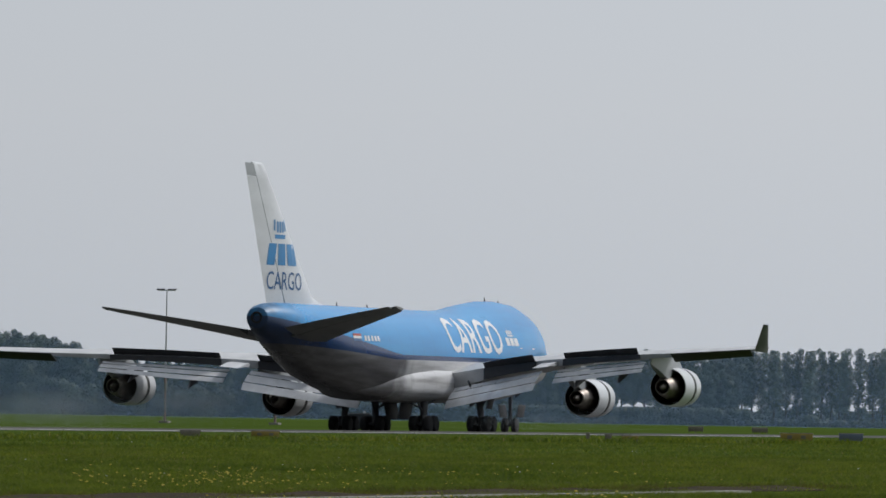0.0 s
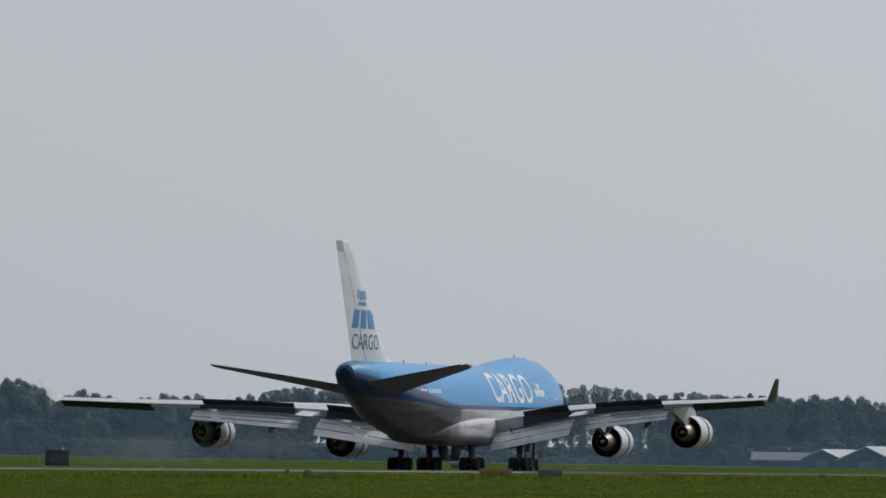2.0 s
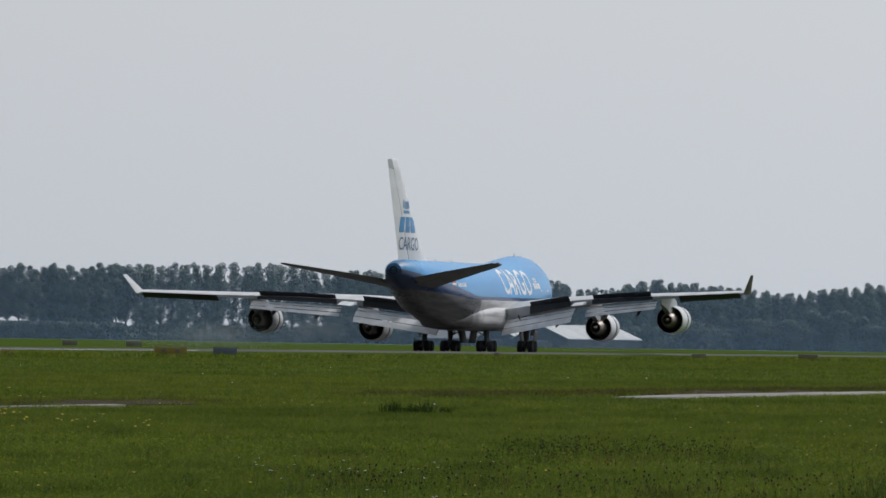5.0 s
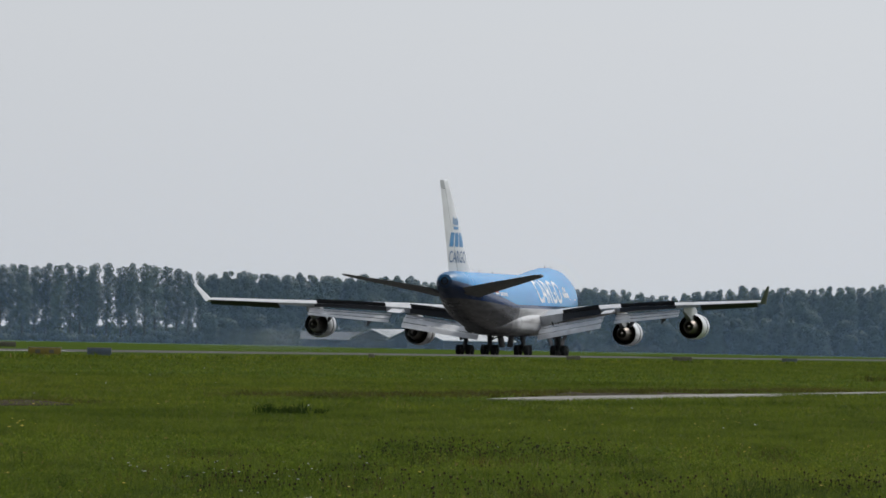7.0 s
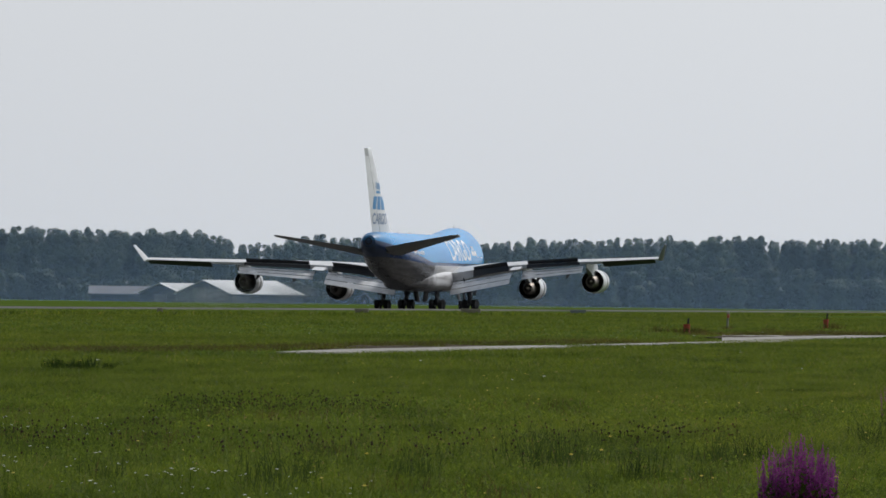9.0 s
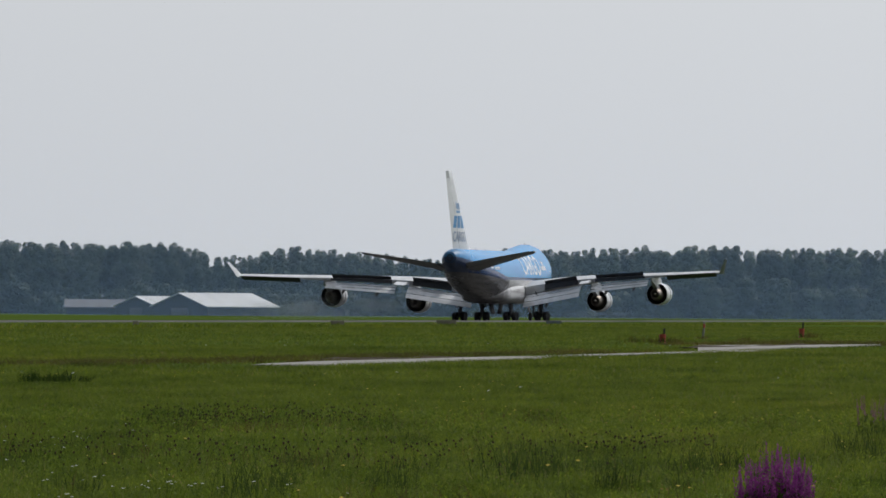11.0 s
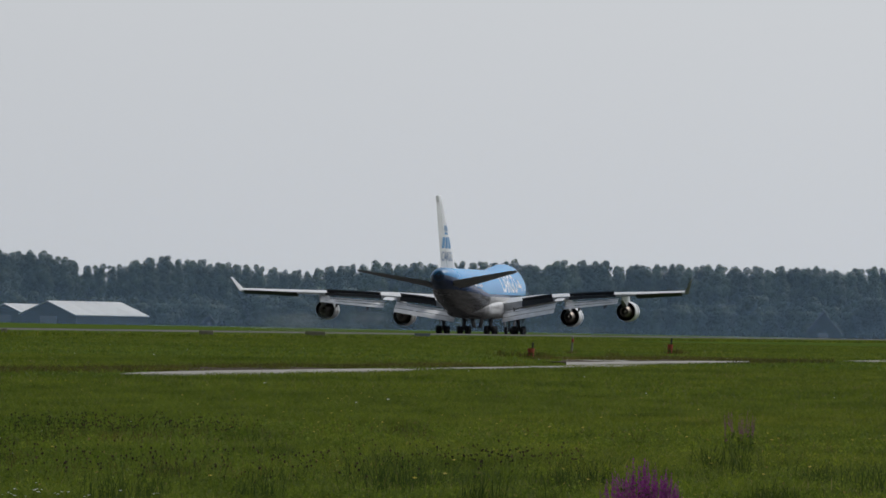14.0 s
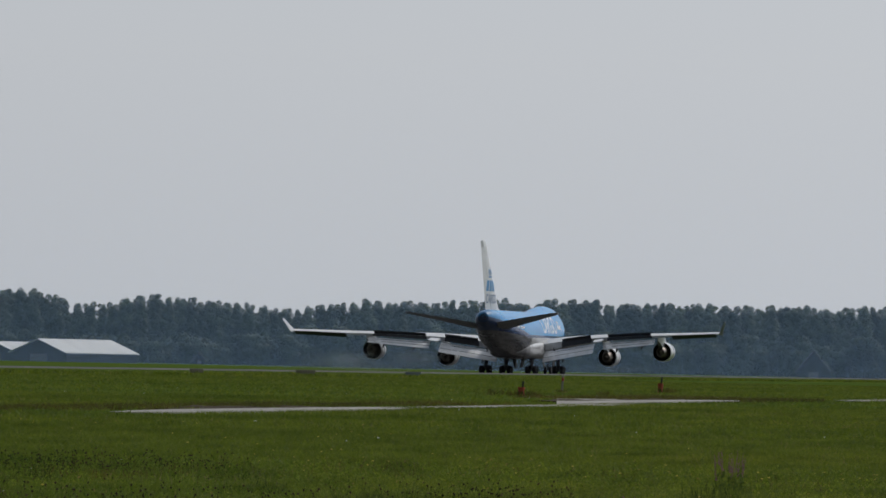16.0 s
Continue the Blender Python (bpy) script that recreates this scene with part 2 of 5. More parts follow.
# ---- mesh helpers ----
def part(name, bm, material, parent=None, label="", smooth=True):
    """One mesh object out of a bmesh, under its thing."""
    me = bpy.data.meshes.new(name)
    bmesh.ops.recalc_face_normals(bm, faces=bm.faces)
    for f in bm.faces:
        f.smooth = smooth
    bm.to_mesh(me)
    bm.free()
    for m in material if isinstance(material, (list, tuple)) else (material,):
        me.materials.append(m)
    ob = new(name, me)
    if smooth:
        me.set_sharp_from_angle(angle=radians(38))
    if parent:
        ob.parent = parent
    if label:
        tagged(ob, label)
    return ob


def raw_mesh(name, verts, faces, material, smooth=False):
    me = bpy.data.meshes.new(name)
    me.from_pydata(verts, [], faces)
    me.materials.append(material)
    me.update()
    return new(name, me)


def thing(name, label, category, m=None, group="", kind=""):
    ob = new(name)
    if m is not None:
        ob.matrix_basis = m
    return tagged(ob, label, category, group, kind)


def ring_loft(rings, bm=None, closed=True, cap=True):
    """Skin between rings with equal numbers of points."""
    bm = bm or bmesh.new()
    rows = [[bm.verts.new(p) for p in r] for r in rings]
    n = len(rows[0])
    for r0, r1 in zip(rows, rows[1:]):
        for i in range(n if closed else n - 1):
            j = (i + 1) % n
            bm.faces.new((r0[i], r0[j], r1[j], r1[i]))
    if cap:
        bm.faces.new(rows[0])
        bm.faces.new(rows[-1][::-1])
    return bm


def add_box(bm, size, m, bevel=0.0):
    r = bmesh.ops.create_cube(bm, size=1.0, matrix=m @ Matrix.Diagonal((*size, 1)))
    if bevel:
        edges = {e for v in r["verts"] for e in v.link_edges}
        bmesh.ops.bevel(bm, geom=list(edges), offset=bevel, segments=2, affect="EDGES", profile=0.5)
    return bm


def box_bm(size, at=(0, 0, 0), bevel=0.0, rot=(0, 0, 0)):
    return add_box(bmesh.new(), size, pose(*at, *rot), bevel)


def add_tube(bm, p, q, r0, r1=None, n=12):
    p, q = Vector(p), Vector(q)
    d = q - p
    m = Matrix.Translation((p + q) / 2) @ d.to_track_quat("Z", "Y").to_matrix().to_4x4()
    bmesh.ops.create_cone(bm, cap_ends=True, segments=n, radius1=r0, radius2=r0 if r1 is None else r1, depth=d.length, matrix=m)
    return bm


def tube_bm(p, q, r0, r1=None, n=12):
    return add_tube(bmesh.new(), p, q, r0, r1, n)


def spun(profile, at, n=40, bm=None):
    """Turned shape about an axis along y: profile rows of (aft, radius)."""
    bm = bm or bmesh.new()
    rings = []
    for a, r in profile:
        rings.append([Vector((at[0] + r * math.cos(2 * math.pi * i / n), at[1] - a, at[2] + r * math.sin(2 * math.pi * i / n))) for i in range(n)])
    return ring_loft(rings, bm, True, False)


def curve_at(table, x):
    xs = [r[0] for r in table]
    return float(np.interp(x, xs, [r[1] for r in table]))


# ---- ground, runway, path ----
def build_ground():
    xs = sorted(set([-2500, -1200, -700, -400, -300, -260, -232, -140, -100, -60, -30, 0, 30, 100, 400, 1500]))
    ys = sorted(set([-800, -200, 0, 40, 80, 160, 320, 640, 1000, 1400, 1800, 2300, 3200, 4600]))
    verts = [(x, y, 0.0) for y in ys for x in xs]
    n = len(xs)
    faces = [(j * n + i, j * n + i + 1, (j + 1) * n + i + 1, (j + 1) * n + i) for j in range(len(ys) - 1) for i in range(n - 1)]
    return tagged(raw_mesh("ground", verts, faces, GROUND), "flat green meadow that reaches the horizon", "ground", kind="structure")


build_ground()


def build_runway():
    prof = [(-207, -0.3), (-207, 0.02), (-199, 0.035), (-168, 0.45), (-163, 0.31), (-163, -0.3)]
    ys = [-300, 0, 300, 600, 900, 1200, 1500, 1900]
    bm = ring_loft([[Vector((x, y, z)) for x, z in prof] for y in ys])
    tagged(part("runway", bm, ASPHALT, smooth=False), "worn grey asphalt runway with a slight crown", "runway", kind="structure")

    verge = ring_loft([[Vector((x, y, z)) for x, z in ((-163, -0.3), (-163, 0.305), (-156, 0.1), (-150, 0.0), (-150, -0.3))] for y in ys])
    tagged(part("verge", verge, GROUND), "grassed slope along the runway edge", "verge", kind="structure")

    def z_at(x):
        return curve_at([(-207, 0.02), (-199, 0.035), (-168, 0.45), (-156, 0.10), (-152, 0.03)], x)

    for x in (-164.2,):
        bm = bmesh.new()
        w = 0.2
        ring = [[Vector((x - w, y, z_at(x - w) + 0.004)), Vector((x + w, y, z_at(x + w) + 0.004)), Vector((x + w, y, z_at(x + w) + 0.012)), Vector((x - w, y, z_at(x - w) + 0.012))] for y in ys[:4]]
        tagged(part("runway_edge_line", ring_loft(ring), LINE_PAINT, smooth=False), "long white painted runway edge line", "road marking", kind="structure")


build_runway()


def build_path():
    """Narrow concrete service path beside the runway, partly grown over."""
    def strip(name, pts, label):
        rings = []
        for y, x, w in pts:
            rings.append([Vector((x - w / 2, y, -0.1)), Vector((x - w / 2, y, 0.05)), Vector((x + w / 2, y, 0.05)), Vector((x + w / 2, y, -0.1))])
        tagged(part(name, ring_loft(rings), CONCRETE, smooth=False), label, "path", kind="structure")

    strip("service_path", [(215, -46.4, 0.6), (221, -46.5, 1.8), (230, -46.8, 2.6), (244, -47.0, 2.6), (258, -47.4, 2.1), (268, -47.5, 1.5), (290, -47.8, 1.3), (327, -48.8, 1.2)], "narrow pale concrete service path in the grass")
    strip("service_path", [(60, -46.5, 1.0), (120, -46.6, 1.0), (150, -47.0, 0.8), (166, -47.3, 0.5)], "narrow pale concrete path half grown over")
    soil = worn("bare_soil", (0.04, 0.029, 0.015), 0.98, 0, 0.5, 0.35, None, 12, 0.03)
    soil.node_tree.nodes["Principled BSDF"].inputs["Specular IOR Level"].default_value = 0.1
    rng = np.random.default_rng(3)
    for y0, y1, x in ((112, 174, -48.4), (234, 262, -49.2), (340, 386, -54.2)):
        rings = []
        y = y0
        while y < y1:
            h, w = rng.uniform(0.02, 0.13), rng.uniform(0.4, 1.0)
            rings.append([Vector((x - w, y, -0.1)), Vector((x - w, y, 0.02)), Vector((x - w * 0.4, y, h)), Vector((x + w * 0.3, y, h * 0.8)), Vector((x + w, y, 0.02)), Vector((x + w, y, -0.1))])
            y += rng.uniform(1.5, 3.5)
        tagged(part("soil_bank", ring_loft(rings), soil), "low uneven bank of bare brown soil beside the path", "soil", kind="structure")
    strip("service_path", [(424, -51.0, 1.2), (440, -51.2, 1.8), (470, -51.6, 1.8)], "short run of pale concrete path in the grass")
    rings = []
    for w in (0.0, 0.25, 0.5, 0.75, 1.0):
        left = 8.97 - 1.34 * w
        near, far = bearing(left, 318 + 72 * w), bearing(left, 368 + 25 * w)
        rings.append([near + Vector((0, 0, -0.1)), near + Vector((0, 0, 0.05)), far + Vector((0, 0, 0.06)), far + Vector((0, 0, -0.1))])
    tagged(part("path_apron", ring_loft(rings), CONCRETE, smooth=False), "wide pale concrete slab at the end of the path", "path", kind="structure")


build_path()


# ---- the aircraft: x to starboard, y forward, nose at y = 0, wheels on z = 0 ----
aircraft = thing("cargo_aircraft", "sky-blue and pale grey jumbo freighter rolling with flaps lowered", "aircraft")

# metres aft of the nose: top, bottom, half width
HULL = [
    (0.0, 5.05, 4.75, 0.08), (0.5, 5.9, 4.3, 0.65), (1.5, 6.8, 4.0, 1.1), (3.0, 7.9, 3.75, 1.52), (4.6, 8.9, 3.45, 1.92), (6.5, 9.55, 3.15, 2.28),
    (9.0, 10.06, 2.85, 2.68), (13.0, 10.27, 2.52, 3.08), (17.0, 10.2, 2.36, 3.23), (20.0, 9.95, 2.3, 3.25), (22.5, 9.72, 2.3, 3.25), (25.0, 9.42, 2.3, 3.25),
    (28.0, 9.27, 2.3, 3.25), (34.0, 9.24, 2.3, 3.25), (44.0, 9.24, 2.3, 3.25), (47.0, 9.24, 2.4, 3.24), (50.0, 9.24, 2.7, 3.2), (53.0, 9.24, 3.15, 3.08),
    (56.0, 9.24, 3.68, 2.88), (59.0, 9.24, 4.55, 2.55), (62.0, 9.24, 5.5, 2.12), (64.5, 9.22, 6.32, 1.66), (65.9, 9.14, 6.8, 1.3), (66.9, 9.02, 7.12, 1.04), (67.5, 8.82, 7.34, 0.78), (67.65, 8.5, 7.7, 0.45),
]


def hull_at(a):
    return tuple(curve_at([(r[0], r[k]) for r in HULL], a) for k in (1, 2, 3))


def hull_mid(a):
    top, bot, w = hull_at(a)
    return bot + min((top - bot) * 0.5, 3.6 if a < 45 else 99)


def lobe(a, s):
    """How far the upper deck's lobe draws in above the main deck."""
    h = min(1.0, max(0.0, (hull_at(a)[0] - 9.24) / 1.1)) if 4 < a < 30 else 0.0
    return 1 - 0.3 * h * max(0.0, s) ** 1.5


def hull_ring(a, n=64):
    top, bot, w = hull_at(a)
    zc = hull_mid(a)
    ring = []
    for i in range(n):
        t = 2 * math.pi * i / n
        c, s = math.cos(t), math.sin(t)
        ring.append(Vector((w * c * lobe(a, s), -a, zc + (top - zc if s > 0 else zc - bot) * s)))
    return ring


def hull_side(a, z, side=1, off=0.015):
    """The skin's place at that distance aft and height, pushed out by off."""
    top, bot, w = hull_at(a)
    zc = hull_mid(a)
    q = (z - zc) / ((top - zc) if z > zc else (zc - bot))
    x = w * math.sqrt(max(0.0, 1 - q * q)) * lobe(a, q)
    nrm = Vector((x / (w * w), 0, (z - zc) / ((top - zc) ** 2 if z > zc else (zc - bot) ** 2))).normalized()
    return Vector((side * (x + nrm.x * off), -a, z + nrm.z * off))


def build_hull():
    stations = []
    for r0, r1 in zip(HULL, HULL[1:]):
        k = max(1, int((r1[0] - r0[0]) / 0.9))
        stations += [r0[0] + (r1[0] - r0[0]) * i / k for i in range(k)]
    stations.append(HULL[-1][0])
    part("fuselage", ring_loft([hull_ring(a) for a in stations]), LIVERY, aircraft, "sky-blue crown over grey belly with shade painted darker aft")
    rings = []
    for a, r, z in ((67.3, 0.42, 8.1), (67.75, 0.42, 8.1), (67.75, 0.30, 8.1), (67.4, 0.28, 8.1)):
        rings.append([Vector((r * math.cos(t), -a, z + r * math.sin(t))) for t in [2 * math.pi * i / 24 for i in range(24)]])
    part("exhaust_pipe", ring_loft(rings), BLACK, aircraft, "sooty tail exhaust pipe")
    # wing root fairing
    rings = []
    for a, w, lo, hi in ((19, 1.9, 2.6, 3.2), (24, 3.2, 2.26, 4.6), (30, 3.36, 2.2, 5.2), (36, 3.36, 2.22, 5.2), (40, 3.24, 2.27, 5.0), (43, 3.05, 2.33, 4.75), (45.5, 2.7, 2.42, 4.4), (48, 2.1, 2.62, 4.0), (50, 1.4, 2.9, 3.7)):
        zc, hz = (lo + hi) / 2, (hi - lo) / 2
        ring = []
        for i in range(40):
            t = 2 * math.pi * i / 40
            c, s = math.cos(t), math.sin(t)
            ring.append(Vector((w * math.copysign(abs(c) ** 0.55, c), -a, zc + hz * math.copysign(abs(s) ** 0.7, s))))
        rings.append(ring)
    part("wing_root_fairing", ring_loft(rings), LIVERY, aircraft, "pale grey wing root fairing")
    # aerials along the crown
    for a, h in ((14.5, 0.34), (11.0, 0.2), (43.0, 0.25), (50.0, 0.3)):
        z = hull_at(a)[0] - 0.02
        bm = ring_loft([[Vector((0.03, -a + 0.1, z)), Vector((0.03, -a - 0.12, z)), Vector((-0.03, -a - 0.12, z)), Vector((-0.03, -a + 0.1, z))],
                        [Vector((0.015, -a - 0.1, z + h)), Vector((0.015, -a - 0.18, z + h)), Vector((-0.015, -a - 0.18, z + h)), Vector((-0.015, -a - 0.1, z + h))]])
        part("aerial", bm, DARK, aircraft, smooth=False)
    # flight deck windows
    for side in (1, -1):
        for a0, a1 in ((3.55, 4.15), (4.25, 4.9), (5.0, 5.5)):
            rings = [[hull_side(a, z, side, o) for a, z, o in ((a0, 8.25 + (a0 - 3.5) * 0.06, off), (a1, 8.25 + (a1 - 3.5) * 0.06, off), (a1, 8.72 + (a1 - 3.5) * 0.1, off), (a0, 8.5 + (a0 - 3.5) * 0.2, off))] for off in (-0.02, 0.02)]
            part("flight_deck_window", ring_loft(rings), GLASS, aircraft, "dark flight deck window", smooth=False)
        for a, z0, z1, w in ((9.0, 5.0, 6.9, 1.1), (20.5, 8.3, 9.6, 0.7), (52.5, 5.6, 7.4, 1.1)):
            if a == 20.5 and side < 0:
                continue
            door = []
            for off in (-0.01, 0.012):
                door.append([hull_side(aa, zz, side, off) for aa, zz in ((a, z0), (a, (z0 + z1) / 2), (a, z1), (a + w, z1), (a + w, (z0 + z1) / 2), (a + w, z0))])
            part("cabin_door", ring_loft(door), LIVERY, aircraft, smooth=False)


build_hull()


def text_mesh(body, size, bold=0.0):
    cu = bpy.data.curves.new("lettering", "FONT")
    cu.body, cu.size, cu.resolution_u, cu.offset = body, size, 3, bold
    ob = new("lettering", cu)
    me = bpy.data.meshes.new_from_object(ob.evaluated_get(bpy.context.evaluated_depsgraph_get()))
    bpy.data.objects.remove(ob)
    bm = bmesh.new()
    bm.from_mesh(me)
    bpy.data.meshes.remove(me)
    lo = [min(v.co[k] for v in bm.verts) for k in (0, 1)]
    hi = [max(v.co[k] for v in bm.verts) for k in (0, 1)]
    for v in bm.verts:
        v.co = Vector(((v.co.x - lo[0]) / (hi[0] - lo[0]), (v.co.y - lo[1]) / (hi[1] - lo[1]), 0))
    return bm


def slice_rows(bm, n):
    for k in range(1, n):
        bmesh.ops.bisect_plane(bm, geom=bm.verts[:] + bm.edges[:] + bm.faces[:], plane_co=(0, k / n, 0), plane_no=(0, 1, 0))


def laid_on(bm, place):
    """Lay a flat unit shape on a surface."""
    bmesh.ops.triangulate(bm, faces=bm.faces)
    for v in bm.verts:
        v.co = place(v.co.x, v.co.y)
    return bm


def build_lettering():
    for side in (1, -1):
        def on_hull(a0, a1, z0, z1):
            # on the starboard side the writing runs towards the nose, on the port side towards the tail
            return lambda u, v: hull_side((a0 + (a1 - a0) * u) if side > 0 else (a1 + (a0 - a1) * u), z0 + (z1 - z0) * v, side, 0.02)

        bm = text_mesh("CARGO", 1.0, 0.012)
        slice_rows(bm, 10)
        part("lettering", laid_on(bm, on_hull(32.6, 19.5, 6.05, 8.68)), TXT_WHITE, aircraft, "large white letters reading CARGO", False)
        # plain mark ahead of the word: a bar with four short bars over it and three blocks under it
        for u0, u1, v0, v1 in ((0.28, 0.72, 0.58, 0.66), (0.28, 0.36, 0.7, 0.86), (0.40, 0.48, 0.7, 0.9), (0.52, 0.6, 0.7, 0.9), (0.64, 0.72, 0.7, 0.86), (0.05, 0.30, 0.1, 0.5), (0.36, 0.62, 0.1, 0.5), (0.68, 0.98, 0.1, 0.5)):
            fn = on_hull(18.6, 15.2, 6.6, 8.1)
            rings = [[fn(u0, v0 + (v1 - v0) * k / 3), fn(u1, v0 + (v1 - v0) * k / 3)] for k in range(4)]
            part("mark_block", ring_loft(rings, None, False, False), TXT_WHITE, aircraft, smooth=False)
        # registration as a bar, flag as three stripes
        fn = on_hull(52.6, 49.2, 6.64, 7.02)
        for u in (0.0, 0.2, 0.42, 0.62, 0.82):
            part("registration_bar", ring_loft([[fn(u, k / 2), fn(u + 0.13, k / 2)] for k in range(3)], None, False, False), TXT_WHITE, aircraft, smooth=False)
        fn = on_hull(54.8, 53.2, 6.62, 7.15)
        for v0, v1, m in ((0, 0.33, TXT_NAVY), (0.33, 0.67, TXT_WHITE), (0.67, 1, RED)):
            part("flag_stripe", ring_loft([[fn(0, v0), fn(1, v0)], [fn(0, v1), fn(1, v1)]], None, False, False), m, aircraft, smooth=False)
        fn = on_hull(15.2, 10.5, 6.55, 6.62)
        part("title_bar", ring_loft([[fn(0, 0), fn(1, 0)], [fn(0, 1), fn(1, 1)]], None, False, False), TXT_WHITE, aircraft, smooth=False)


build_lettering()


def foil(s, le, chord, z, tc, f0=0.0, f1=1.0, pitch=2.0, camber=0.02, n=10, up=(0, 0, 1)):
    """A ring of an aerofoil between two fractions of its chord, seen from its trailing edge at height z."""
    def half(x, sgn):
        t = 5 * tc * (0.2969 * math.sqrt(max(x, 0)) - 0.126 * x - 0.3516 * x * x + 0.2843 * x ** 3 - 0.1036 * x ** 4)
        return camber * 4 * x * (1 - x) + sgn * t

    xs = [f0 + (f1 - f0) * (0.5 - 0.5 * math.cos(math.pi * i / n)) for i in range(n + 1)]
    pts = [(x, half(x, 1)) for x in xs] + [(x, half(x, -1)) for x in reversed(xs[:-1] if f0 else xs[1:-1])] if not f0 else [(x, half(x, 1)) for x in xs] + [(x, half(x, -1)) for x in reversed(xs)]
    tp = math.tan(radians(pitch))
    ring = []
    for x, zz in pts:
        ring.append(Vector((s, -(le + chord * x), z + (1 - x) * chord * tp + zz * chord)))
    return ring


# span: leading edge, trailing edge, height of the trailing edge, thickness
WING = [(2.2, 19.8, 36.4, 3.35, 0.13), (3.6, 20.9, 36.7, 3.5, 0.13), (7.5, 24.3, 37.9, 4.25, 0.11), (12.2, 28.4, 39.4, 4.85, 0.095), (16.5, 32.2, 41.6, 5.15, 0.09), (21.0, 36.2, 43.9, 5.38, 0.085), (26.0, 40.6, 46.6, 5.6, 0.08), (31.6, 45.1, 49.3, 5.88, 0.08)]


def wing_at(s):
    return tuple(curve_at([(r[0], r[k]) for r in WING], abs(s)) for k in (1, 2, 3, 4))


def wing_ring(s, f0, f1, side, pitch=3.1):
    le, te, z, tc = wing_at(s)
    pitch += 0.12 * max(0.0, s - 19)
    return [Vector((side * p.x, p.y, p.z)) for p in foil(s, le, te - le, z, tc, f0, f1, pitch)]


def panel(c0, c1, side, thick, name, material, label, round_=True):
    """A slat-like panel between two spans: each end gives span, hinge place (aft, z), length, droop in degrees."""
    rings = []
    k = 8
    for i in range(k + 1):
        w = i / k
        s, a, z, ln, dr = [p + (q - p) * w for p, q in zip(c0, c1)]
        cd, sd = math.cos(radians(dr)), math.sin(radians(dr))
        ring = []
        for u, v in ((0.0, -0.35), (0.0, 0.15), (0.06, 0.42), (0.18, 0.5), (0.45, 0.42), (1.0, 0.03), (1.0, -0.03), (0.5, -0.25), (0.1, -0.5)):
            du, dv = u * ln, v * thick
            ring.append(Vector((side * s, -(a + du * cd + dv * sd), z - du * sd + dv * cd)))
        rings.append(ring)
    return part(name, ring_loft(rings), material, aircraft, label)


